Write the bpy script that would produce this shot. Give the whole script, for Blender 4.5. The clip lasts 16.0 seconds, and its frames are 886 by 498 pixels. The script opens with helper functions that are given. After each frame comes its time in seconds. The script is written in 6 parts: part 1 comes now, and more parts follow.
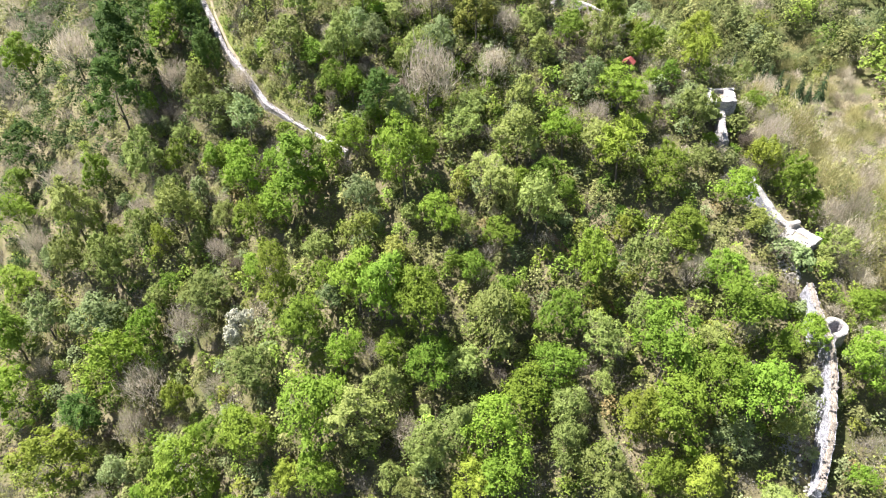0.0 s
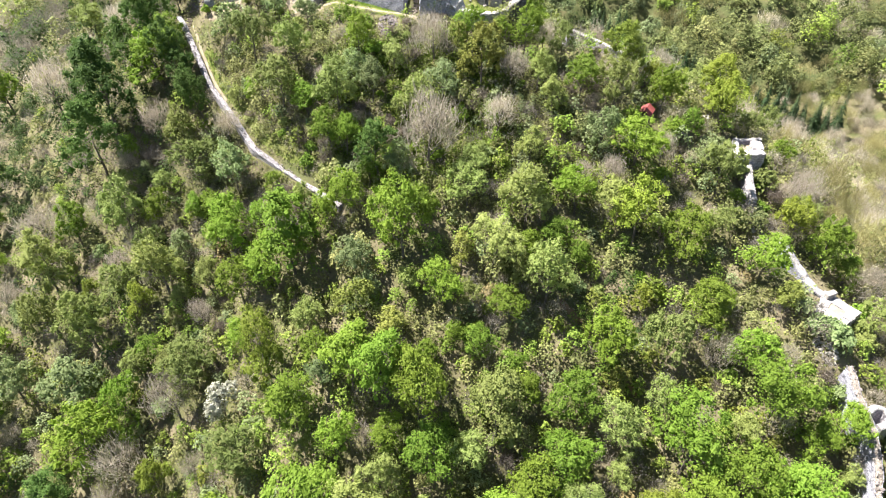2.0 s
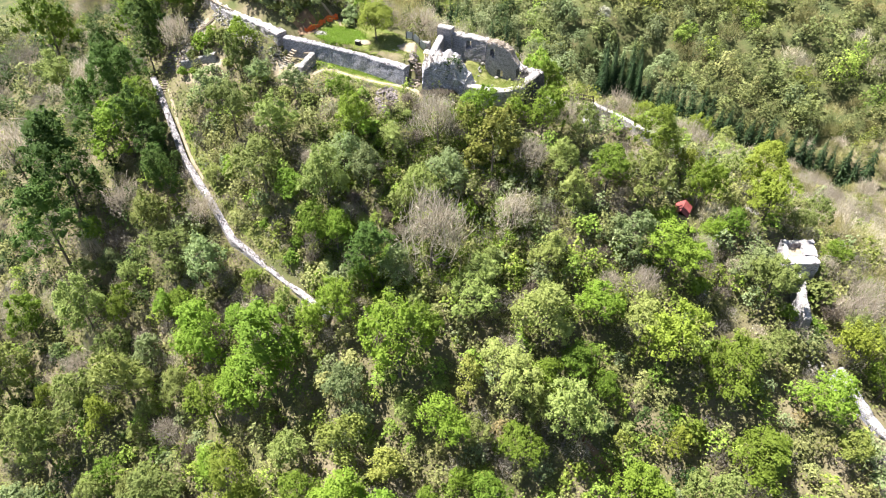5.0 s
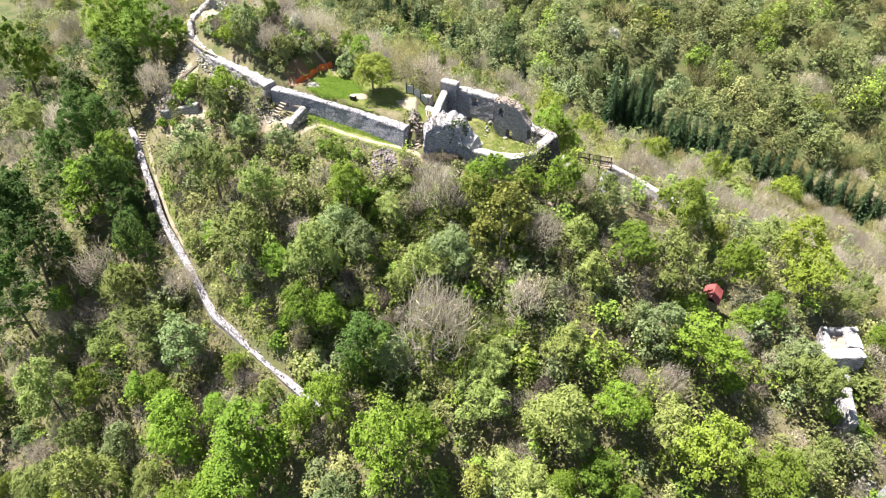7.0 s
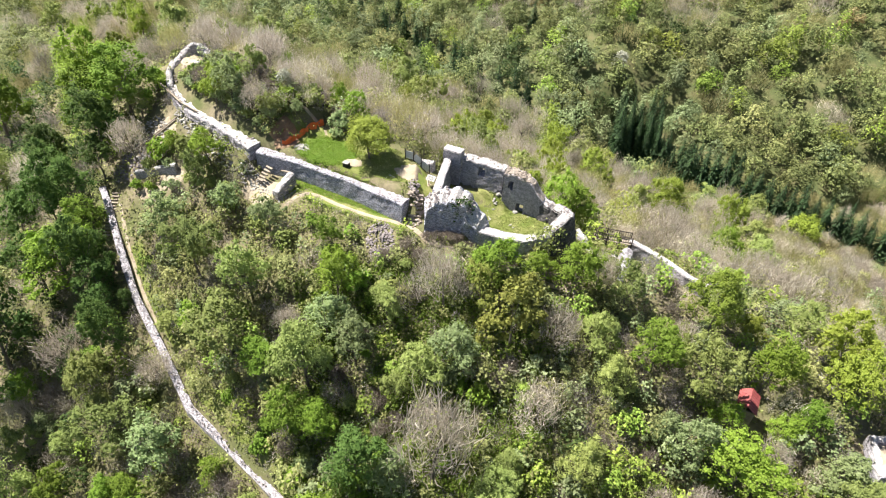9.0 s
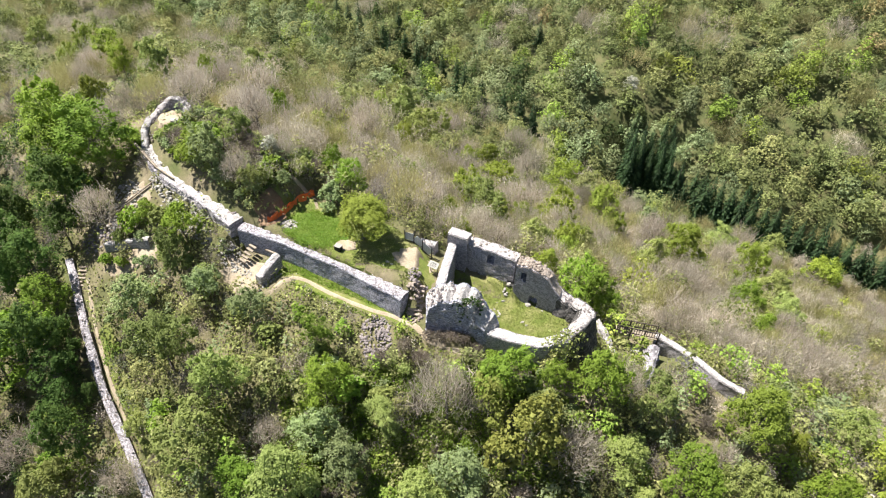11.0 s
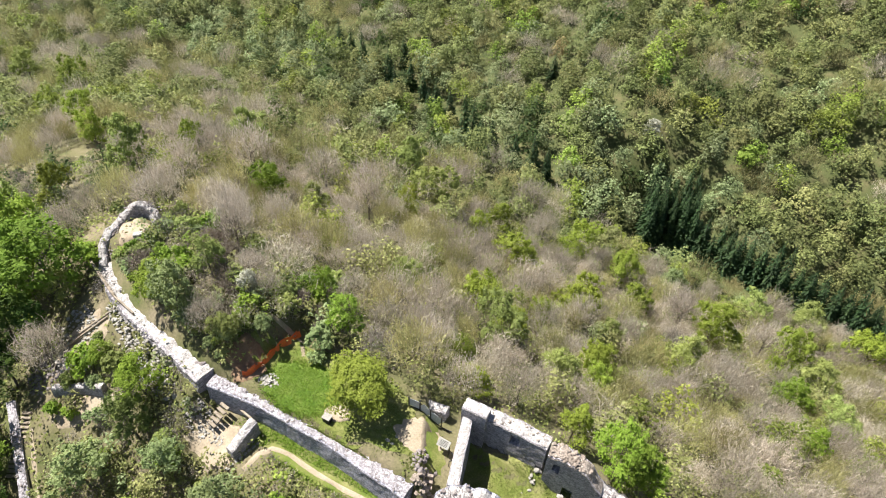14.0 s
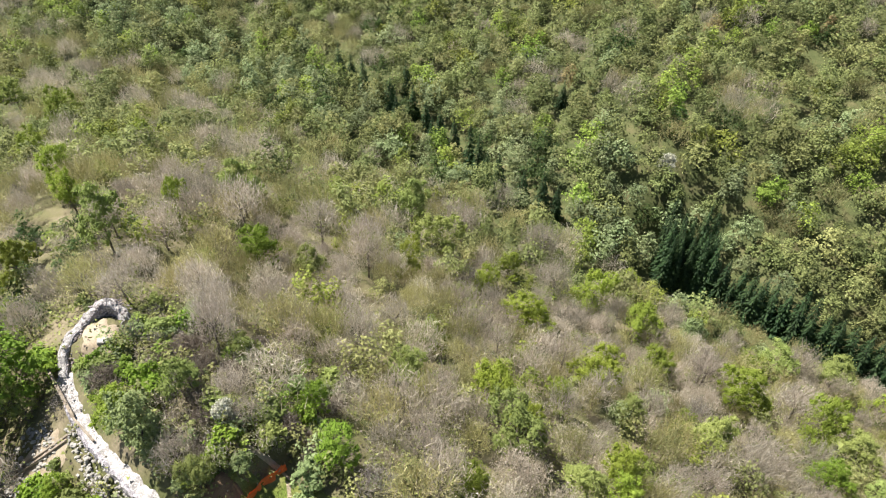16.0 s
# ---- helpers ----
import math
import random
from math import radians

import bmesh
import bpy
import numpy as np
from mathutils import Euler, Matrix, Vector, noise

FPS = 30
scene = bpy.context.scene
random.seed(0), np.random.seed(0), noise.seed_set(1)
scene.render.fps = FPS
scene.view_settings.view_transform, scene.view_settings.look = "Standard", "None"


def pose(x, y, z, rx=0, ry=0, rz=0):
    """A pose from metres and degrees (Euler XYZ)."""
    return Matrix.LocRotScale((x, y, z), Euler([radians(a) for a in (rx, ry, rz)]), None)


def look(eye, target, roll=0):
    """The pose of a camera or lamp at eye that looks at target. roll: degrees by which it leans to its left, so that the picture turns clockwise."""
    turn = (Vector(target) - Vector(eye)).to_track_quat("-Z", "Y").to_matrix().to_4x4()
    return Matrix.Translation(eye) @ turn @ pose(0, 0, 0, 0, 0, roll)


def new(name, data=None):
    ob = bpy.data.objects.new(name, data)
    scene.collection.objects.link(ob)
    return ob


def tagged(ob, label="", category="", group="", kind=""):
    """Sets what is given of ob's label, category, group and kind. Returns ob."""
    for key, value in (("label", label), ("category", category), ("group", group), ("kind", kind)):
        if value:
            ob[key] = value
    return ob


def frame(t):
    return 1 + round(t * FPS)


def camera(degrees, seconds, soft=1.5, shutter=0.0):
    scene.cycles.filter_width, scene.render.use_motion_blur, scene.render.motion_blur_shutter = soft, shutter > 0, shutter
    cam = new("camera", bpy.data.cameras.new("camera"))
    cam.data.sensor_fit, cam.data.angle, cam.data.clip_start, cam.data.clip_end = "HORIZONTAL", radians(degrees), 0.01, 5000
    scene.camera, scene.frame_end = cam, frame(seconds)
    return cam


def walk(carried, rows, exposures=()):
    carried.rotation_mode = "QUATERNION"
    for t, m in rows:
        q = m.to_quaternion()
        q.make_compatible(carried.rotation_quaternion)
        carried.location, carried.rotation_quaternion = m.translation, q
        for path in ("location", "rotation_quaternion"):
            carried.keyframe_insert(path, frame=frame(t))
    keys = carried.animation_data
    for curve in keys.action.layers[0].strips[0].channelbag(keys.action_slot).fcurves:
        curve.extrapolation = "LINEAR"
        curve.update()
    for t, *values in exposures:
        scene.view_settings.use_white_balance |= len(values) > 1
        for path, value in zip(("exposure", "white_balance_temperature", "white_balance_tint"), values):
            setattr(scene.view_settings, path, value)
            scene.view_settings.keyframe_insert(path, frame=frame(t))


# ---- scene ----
# The flight: seconds, place, yaw, pitch and roll.
cam = camera(72.0, 16.0, soft=1.1)
FLIGHT = [
    (0, 0.01, -95.344, 27.498, 0.79, -40.507, 0.206),
    (0.5, -0.046, -92.787, 27.957, 0.831, -40.603, 0.216),
    (1, -0.114, -90.215, 28.429, 0.848, -40.663, 0.274),
    (1.5, -0.195, -87.629, 28.913, 0.854, -40.698, 0.359),
    (2, -0.288, -85.031, 29.407, 0.857, -40.719, 0.457),
    (2.5, -0.393, -82.42, 29.911, 0.863, -40.733, 0.559),
    (3, -0.508, -79.798, 30.423, 0.872, -40.744, 0.658),
    (3.5, -0.635, -77.165, 30.943, 0.885, -40.757, 0.753),
    (4, -0.771, -74.523, 31.47, 0.898, -40.773, 0.842),
    (4.5, -0.918, -71.873, 32.001, 0.91, -40.794, 0.927),
    (5, -1.073, -69.215, 32.538, 0.917, -40.82, 1.011),
    (5.5, -1.237, -66.55, 33.077, 0.915, -40.851, 1.096),
    (6, -1.409, -63.879, 33.619, 0.904, -40.887, 1.185),
    (6.5, -1.589, -61.203, 34.163, 0.88, -40.927, 1.282),
    (7, -1.776, -58.523, 34.706, 0.843, -40.971, 1.387),
    (7.5, -1.97, -55.84, 35.249, 0.794, -41.017, 1.503),
    (8, -2.17, -53.154, 35.79, 0.736, -41.065, 1.628),
    (8.5, -2.376, -50.467, 36.328, 0.671, -41.114, 1.762),
    (9, -2.587, -47.779, 36.863, 0.603, -41.164, 1.901),
    (9.5, -2.802, -45.092, 37.392, 0.538, -41.214, 2.044),
    (10, -3.022, -42.406, 37.916, 0.482, -41.264, 2.184),
    (10.5, -3.246, -39.722, 38.432, 0.441, -41.313, 2.318),
    (11, -3.473, -37.042, 38.941, 0.42, -41.362, 2.438),
    (11.5, -3.703, -34.365, 39.441, 0.426, -41.408, 2.54),
    (12, -3.935, -31.693, 39.93, 0.462, -41.45, 2.618),
    (12.5, -4.169, -29.027, 40.409, 0.53, -41.487, 2.667),
    (13, -4.404, -26.367, 40.875, 0.628, -41.515, 2.685),
    (13.5, -4.64, -23.715, 41.329, 0.753, -41.53, 2.669),
    (14, -4.877, -21.071, 41.768, 0.895, -41.525, 2.622),
    (14.5, -5.113, -18.436, 42.192, 1.038, -41.494, 2.55),
    (15, -5.349, -15.812, 42.599, 1.161, -41.427, 2.462),
    (15.5, -5.583, -13.199, 42.99, 1.235, -41.31, 2.374),
    (16, -5.816, -10.598, 43.362, 1.219, -41.129, 2.308),
]
walk(cam, [(t, pose(x, y, z, 90 + pitch, 0, yaw) @ pose(0, 0, 0, 0, 0, roll)) for t, x, y, z, yaw, pitch, roll in FLIGHT],
     exposures=((0.0, 1.64), (4.0, 1.63), (8.0, 1.48), (12.0, 1.14), (16.0, 1.08)))

# ---- light ----
SUN_EL, SUN_AZ = 61.0, -62.0  # height above the horizon; turn from +y, minus is towards -x
world = bpy.data.worlds.new("sky")
scene.world = world
world.use_nodes = True
sky = world.node_tree.nodes.new("ShaderNodeTexSky")
sky.sky_type, sky.sun_disc = "NISHITA", False
sky.sun_elevation, sky.sun_rotation = radians(SUN_EL), radians(SUN_AZ)
world.node_tree.links.new(sky.outputs["Color"], world.node_tree.nodes["Background"].inputs["Color"])
world.node_tree.nodes["Background"].inputs["Strength"].default_value = 0.05
sun = new("sun", bpy.data.lights.new("sun", "SUN"))
sun.data.energy, sun.data.angle, sun.data.color = 5.9, radians(0.5), (1.0, 0.95, 0.86)
_a, _e = radians(SUN_AZ), radians(SUN_EL)
sun.matrix_world = look((math.sin(_a) * math.cos(_e) * 300, math.cos(_a) * math.cos(_e) * 300, math.sin(_e) * 300), (0, 0, 0))

# ---- materials ----


class Mat:
    """A small wrapper for building a principled node material."""

    def __init__(self, name, rough=0.9, spec=0.25):
        self.m = bpy.data.materials.new(name)
        self.m.use_nodes = True
        self.t = self.m.node_tree
        self.b = self.t.nodes["Principled BSDF"]
        self.b.inputs["Roughness"].default_value = rough
        self.b.inputs["Specular IOR Level"].default_value = spec

    def node(self, kind, **values):
        n = self.t.nodes.new(kind)
        for key, value in values.items():
            n.inputs[key].default_value = value
        return n

    def link(self, a, b):
        self.t.links.new(a, b)

    def coords(self):
        return self.node("ShaderNodeNewGeometry").outputs["Position"]

    def noise(self, scale, detail=4.0, rough=0.6, coords=None):
        n = self.node("ShaderNodeTexNoise", Scale=scale, Detail=detail, Roughness=rough)
        self.link(coords or self.coords(), n.inputs["Vector"])
        return n.outputs["Fac"]

    def ramp(self, fac, stops):
        n = self.node("ShaderNodeValToRGB")
        el = n.color_ramp.elements
        while len(el) < len(stops):
            el.new(0.5)
        for e, (p, c) in zip(el, stops):
            e.position, e.color = p, (*c, 1)
        self.link(fac, n.inputs["Fac"])
        return n.outputs["Color"]

    def mix(self, fac, a, b, mode="MIX"):
        n = self.t.nodes.new("ShaderNodeMix")
        n.data_type, n.blend_type = "RGBA", mode
        for sock, value in ((n.inputs[0], fac), (n.inputs[6], a), (n.inputs[7], b)):
            if isinstance(value, (int, float)):
                sock.default_value = value
            elif isinstance(value, tuple):
                sock.default_value = (*value, 1)
            else:
                self.link(value, sock)
        return n.outputs[2]

    def colour(self, c):
        self.link(c, self.b.inputs["Base Color"])
        return self

    def bump(self, fac, strength=0.5, distance=0.05):
        n = self.node("ShaderNodeBump", Strength=strength, Distance=distance)
        self.link(fac, n.inputs["Height"])
        self.link(n.outputs["Normal"], self.b.inputs["Normal"])
        return self


def leaf_material(name, dark, mid, light, spread=0.26, joined=False, clear=0.45):
    """Foliage: hue and depth vary from clump to clump and from plant to plant; light shines through."""
    w = Mat(name, 0.6, 0.2)
    isle = w.node("ShaderNodeNewGeometry").outputs["Random Per Island"]
    col = w.ramp(isle, [(0.0, dark), (0.5, mid), (1.0, light)])
    if joined:  # many plants in one mesh: each carries its own tint
        tint = w.node("ShaderNodeAttribute")
        tint.attribute_name = "tint"
        one = tint.outputs["Fac"]
    else:
        one = w.node("ShaderNodeObjectInfo").outputs["Random"]
    hsv = w.node("ShaderNodeHueSaturation")
    hue = w.node("ShaderNodeMapRange")
    hue.inputs["To Min"].default_value, hue.inputs["To Max"].default_value = 0.5 - 0.012 * spread / 0.3, 0.5 + 0.014 * spread / 0.3
    w.link(one, hue.inputs["Value"])
    w.link(hue.outputs["Result"], hsv.inputs["Hue"])
    val = w.node("ShaderNodeMapRange")
    val.inputs["To Min"].default_value, val.inputs["To Max"].default_value = 1 - spread, 1 + spread
    turn = w.node("ShaderNodeMath", **{})
    turn.operation = "FRACT"
    times = w.node("ShaderNodeMath")
    times.operation = "MULTIPLY"
    times.inputs[1].default_value = 7.31
    w.link(one, times.inputs[0])
    w.link(times.outputs[0], turn.inputs[0])
    w.link(turn.outputs[0], val.inputs["Value"])
    w.link(val.outputs["Result"], hsv.inputs["Value"])
    grain = w.noise(7.0, 3.0, 0.7)
    if joined:  # broader tufts as well
        grain = w.mix(0.5, grain, w.noise(2.3, 4.0, 0.7))
    w.link(w.mix(1.0, col, w.ramp(grain, [(0.3, (0.72, 0.75, 0.7)), (0.7, (1.24, 1.2, 1.16))]), "MULTIPLY"), hsv.inputs["Color"])
    w.bump(grain, 0.7, 0.3 if joined else 0.12)
    w.colour(hsv.outputs["Color"])
    thin = w.node("ShaderNodeBsdfTranslucent")
    w.link(hsv.outputs["Color"], thin.inputs["Color"])
    both = w.node("ShaderNodeMixShader", Fac=clear)
    w.link(w.b.outputs["BSDF"], both.inputs[1])
    w.link(thin.outputs["BSDF"], both.inputs[2])
    w.link(both.outputs["Shader"], w.t.nodes["Material Output"].inputs["Surface"])
    return w.m


def mottled(name, stops, scale, fine, rough=0.9, bump=0.5, depth=0.05):
    """A surface with a coarse and a fine variation of colour and a relief."""
    w = Mat(name, rough)
    big, small = w.noise(scale, 5), w.noise(fine, 6, 0.7)
    col = w.ramp(big, stops)
    tone = w.ramp(small, [(0.25, (0.6, 0.6, 0.6)), (0.75, (1.25, 1.25, 1.25))])
    w.colour(w.mix(1.0, col, tone, "MULTIPLY"))
    return w.bump(small, bump, depth).m


def masonry(name, light, mid, dark, scale=3.0, rough=0.92):
    """Rubble stonework: cells for the stones, dark joints, stains over several metres."""
    w = Mat(name, rough)
    pos = w.coords()
    warp = w.node("ShaderNodeTexNoise", Scale=2.0, Detail=3.0)
    w.link(pos, warp.inputs["Vector"])
    flat = w.node("ShaderNodeVectorMath")
    flat.operation = "MULTIPLY"
    flat.inputs[1].default_value = (1.0, 1.0, 1.9)  # stones lie in courses
    w.link(w.mix(0.08, pos, warp.outputs["Color"], "ADD"), flat.inputs[0])
    shift = flat.outputs["Vector"]
    cells = w.node("ShaderNodeTexVoronoi", Scale=scale)
    w.link(shift, cells.inputs["Vector"])
    edge = w.node("ShaderNodeTexVoronoi", Scale=scale)
    edge.feature = "DISTANCE_TO_EDGE"
    w.link(shift, edge.inputs["Vector"])
    grey = w.node("ShaderNodeRGBToBW")
    w.link(cells.outputs["Color"], grey.inputs["Color"])
    col = w.ramp(grey.outputs["Val"], [(0.15, dark), (0.5, mid), (0.85, light)])
    stain = w.ramp(w.noise(0.5, 5, 0.65), [(0.34, (0.9, 0.89, 0.89)), (0.6, (1.05, 1.05, 1.06))])
    col = w.mix(1.0, col, stain, "MULTIPLY")
    joint = w.ramp(edge.outputs["Distance"], [(0.0, (0.5, 0.49, 0.48)), (0.12, (1, 1, 1))])
    w.colour(w.mix(1.0, col, joint, "MULTIPLY"))
    high = w.mix(0.4, joint, w.noise(7.0, 6, 0.75))
    return w.bump(high, 0.9, 0.07).m


LEAF_FRESH = leaf_material("fresh_green_leaves", (0.164, 0.252, 0.0343), (0.2, 0.301, 0.0425), (0.242, 0.347, 0.0573))
LEAF_YELLOW = leaf_material("yellow_green_leaves", (0.217, 0.275, 0.0404), (0.254, 0.317, 0.0505), (0.299, 0.365, 0.0718))
LEAF_DEEP = leaf_material("deep_green_leaves", (0.0765, 0.137, 0.0333), (0.0966, 0.166, 0.0393), (0.126, 0.2, 0.05))
LEAF_OLIVE = leaf_material("olive_leaves", (0.218, 0.265, 0.0821), (0.263, 0.316, 0.101), (0.317, 0.37, 0.13))
LEAF_PALE = leaf_material("pale_grey_green_leaves", (0.22, 0.281, 0.125), (0.259, 0.327, 0.15), (0.305, 0.372, 0.184))
LEAF_RUST = leaf_material("rusty_young_leaves", (0.222, 0.242, 0.0629), (0.266, 0.289, 0.0768), (0.303, 0.347, 0.0927))
BLOSSOM = leaf_material("white_blossom", (0.32, 0.33, 0.26), (0.5, 0.5, 0.44), (0.66, 0.66, 0.6), 0.1)
NEEDLES = leaf_material("spruce_needles", (0.0207, 0.0471, 0.0198), (0.0442, 0.0858, 0.0349), (0.0806, 0.138, 0.0536), 0.2)
UNDER = leaf_material("undergrowth_leaves", (0.158, 0.166, 0.0615), (0.259, 0.288, 0.0966), (0.389, 0.432, 0.159), 0.2)
TWIG = leaf_material("bare_twigs", (0.33, 0.285, 0.245), (0.46, 0.41, 0.36), (0.59, 0.53, 0.485), 0.2)
DRY = leaf_material("dry_brush", (0.135, 0.112, 0.0945), (0.228, 0.193, 0.165), (0.329, 0.292, 0.266), 0.2)
# the same foliage for whole stands joined in one mesh
STAND = {
    "wood": leaf_material("far_woodland_leaves", (0.122, 0.148, 0.0552), (0.185, 0.216, 0.08), (0.249, 0.282, 0.11), 0.24, True, 0.3),
    "olive": leaf_material("woodland_leaves_in_stands", (0.142, 0.156, 0.059), (0.225, 0.24, 0.0917), (0.317, 0.331, 0.142), 0.3, True, 0.3),
    "fresh": leaf_material("fresh_green_leaves_in_stands", (0.129, 0.191, 0.0287), (0.212, 0.297, 0.0505), (0.314, 0.398, 0.0892), 0.3, True, 0.3),
    "pale": leaf_material("pale_grey_green_leaves_in_stands", (0.141, 0.18, 0.08), (0.211, 0.261, 0.125), (0.295, 0.342, 0.19), 0.3, True, 0.3),
    "rust": leaf_material("rusty_young_leaves_in_stands", (0.165, 0.127, 0.0604), (0.259, 0.198, 0.101), (0.341, 0.286, 0.148), 0.3, True, 0.3),
    "grey": leaf_material("bare_twigs_in_stands", (0.34, 0.295, 0.245), (0.48, 0.425, 0.365), (0.61, 0.55, 0.49), 0.3, True, 0.3),
    "dry": leaf_material("dry_brush_in_stands", (0.137, 0.119, 0.108), (0.23, 0.205, 0.19), (0.332, 0.31, 0.306), 0.3, True, 0.3),
    "deep": leaf_material("deep_green_leaves_in_stands", (0.0303, 0.0595, 0.0165), (0.057, 0.0966, 0.0246), (0.0944, 0.141, 0.0397), 0.3, True, 0.3),
    "yellow": leaf_material("yellow_green_leaves_in_stands", (0.126, 0.157, 0.0231), (0.187, 0.222, 0.0415), (0.261, 0.296, 0.0808), 0.3, True, 0.3),
    "bud": leaf_material("budding_twigs_in_stands", (0.25, 0.23, 0.1), (0.36, 0.34, 0.16), (0.47, 0.45, 0.25), 0.3, True, 0.3),
}
BARK = mottled("grey_brown_bark", [(0.3, (0.09, 0.075, 0.06)), (0.7, (0.2, 0.175, 0.15))], 1.5, 14, bump=0.8)
FLOOR = mottled("forest_floor", [(0.32, (0.078, 0.095, 0.03)), (0.48, (0.13, 0.122, 0.06)), (0.66, (0.2, 0.168, 0.112))], 0.22, 5.0, depth=0.12)
VALLEY_FLOOR = mottled("mossy_valley_floor", [(0.35, (0.05, 0.065, 0.022)), (0.5, (0.08, 0.092, 0.034)), (0.65, (0.115, 0.108, 0.05))], 0.3, 4.0, depth=0.12)
LAWN = mottled("mown_grass", [(0.3, (0.0911, 0.136, 0.0203)), (0.5, (0.141, 0.164, 0.0405)), (0.68, (0.224, 0.219, 0.0891))], 0.7, 9.0)
TURF = mottled("bright_turf", [(0.35, (0.075, 0.145, 0.018)), (0.65, (0.14, 0.19, 0.04))], 0.9, 9.0)
EARTH = mottled("bare_earth_path", [(0.3, (0.261, 0.209, 0.149)), (0.7, (0.398, 0.34, 0.26))], 0.7, 8.0)
# lilac cast of the sky on shaded walls, mixed into the stone colour
STONE = masonry("pale_rubble_masonry", (0.505, 0.477, 0.521), (0.368, 0.35, 0.38), (0.218, 0.208, 0.23), 6.8)
CAP = masonry("whitish_lime_capping", (0.571, 0.543, 0.536), (0.466, 0.444, 0.438), (0.323, 0.307, 0.301), 7.4)
# the bluish skylight of shaded wall faces is put into this grey
SHADESTONE = masonry("weathered_grey_masonry", (0.518, 0.516, 0.614), (0.352, 0.354, 0.418), (0.179, 0.184, 0.221), 6.8)
# keep corner: dark rock, the shade on its face put into the colour
DARKROCK = masonry("dark_weathered_masonry", (0.159, 0.15, 0.146), (0.0944, 0.0894, 0.088), (0.047, 0.0453, 0.0459), 3.5)
RUSTY = masonry("brownish_rubble_top", (0.437, 0.386, 0.344), (0.336, 0.29, 0.252), (0.218, 0.185, 0.16), 6.8)

# ---- the lie of the land: spot heights along crests, slopes and the valley ----
CREST = [(-60, 56, -8), (-46, 40, -3.5), (-34, 24, 4.6), (-32, 17, 4.4), (-28, 14.2, 5.0), (-25, 12, 4.9), (-22.5, 13.6, 5.9), (-20, 11.6, 5.3), (-17.8, 11.3, 4.4), (-16.4, 9.4, 3.2), (-27.4, 10.3, 2.7), (-31, 13, 2.8), (-18, 6.5, 2.2), (-13, 6, 1.9), (-5, 5, 1.4), (3, 1, 0.0), (8, -1, -1.0),
         (12, -1.5, -4), (17, -1.6, -4.1), (22, -6, -5.1), (28, -12, -9), (36.4, -18.7, -11.9), (38, -29, -17.2), (42, -37.8, -19.7), (41, -40.8, -19.8), (42, -48, -25), (40, -57, -29.5), (37, -66, -35)]
SOUTH = [(-34, 9, -1.6), (-28, 6, -1.2), (-20, 3.5, -0.6), (-14, 0.5, -0.4), (-7, -3, -1.1), (-3, -4.2, -0.9), (0, -5.5, -1.4), (6, -7, -2.6), (-20, -7, -5.2), (-10, -8, -4.2), (0, -13, -7),
         (12, -15, -7.5), (-8, -22, -13), (8, -27, -15.5), (22, -28, -16), (0, -42, -26), (20, -44, -25.5), (3, -56, -35.5), (26, -58, -32.5), (0, -78, -48), (28, -80, -46)]
WEST = [(-43, 8, -6), (-41, 5, -6.2), (-38, 0.8, -8), (-35, -3.7, -10.8), (-27, -14.5, -15.2), (-14, -24.5, -17), (-46, 17, -5), (-48, -4, -15), (-50, -16, -24), (-46, -31, -33),
        (-26, -42, -34), (-19, -46, -31.5), (-38, -52, -45), (-54, -46, -45), (-16, -62, -42), (-65, 0, -22), (-66, 26, -14), (-85, -30, -46), (-45, -80, -58), (-95, 40, -28)]
NORTH = [(-32, 38, -9), (-30, 48, -13.5), (-20, 45, -15), (-20, 20, 0), (-8, 14, -2), (0, 25, -11), (11, 7, -7), (6, 54, -28), (24, 8, -13), (35, 21, -26), (44, 26, -30),
         (50, -4, -20), (62, -30, -30), (23, 62, -38), (-55, 80, -22), (-10, 80, -33), (60, 5, -30), (75, 34, -43), (105, 20, -50), (90, -40, -45)]
VALLEY = [(48, 83, -48), (71, 67, -49), (92, 55, -51), (41, 96, -44), (-8, 114, -43), (-38, 136, -40), (-84, 166, -43), (66, 82, -43), (79, 88, -41), (102, 77, -42), (39, 103, -34),
          (96, 98, -30), (34, 150, -24), (6, 142, -36), (-38, 174, -37), (74, 135, -25), (-115, 170, -41), (-70, 120, -36), (-130, 110, -40), (130, 120, -18)]
FAR = [(0, 240, -6), (110, 220, 12), (-120, 260, -15), (210, 150, 14), (190, 60, -22), (-210, 150, -40), (-190, -60, -66), (0, -160, -76), (130, -80, -60), (170, -180, -70),
       (-170, -180, -84), (230, 260, 45), (-230, 290, 0), (0, 330, 25)]
SPOTS = np.array(CREST + SOUTH + WEST + NORTH + VALLEY + FAR, float)


def _spline(d2):
    return np.where(d2 > 0, d2 * np.log(np.maximum(d2, 1e-9)), 0.0) * 0.5


def _fit_land():
    p, z = SPOTS[:, :2] / 50, SPOTS[:, 2]
    n = len(p)
    k = _spline(((p[:, None] - p[None]) ** 2).sum(2)) + 0.004 * np.eye(n)
    q = np.c_[np.ones(n), p]
    return np.linalg.solve(np.block([[k, q], [q.T, np.zeros((3, 3))]]), np.r_[z, 0, 0, 0])


LAND = _fit_land()


def smooth(a, b, v):
    u = np.clip((v - a) / (b - a), 0, 1)
    return u * u * (3 - 2 * u)


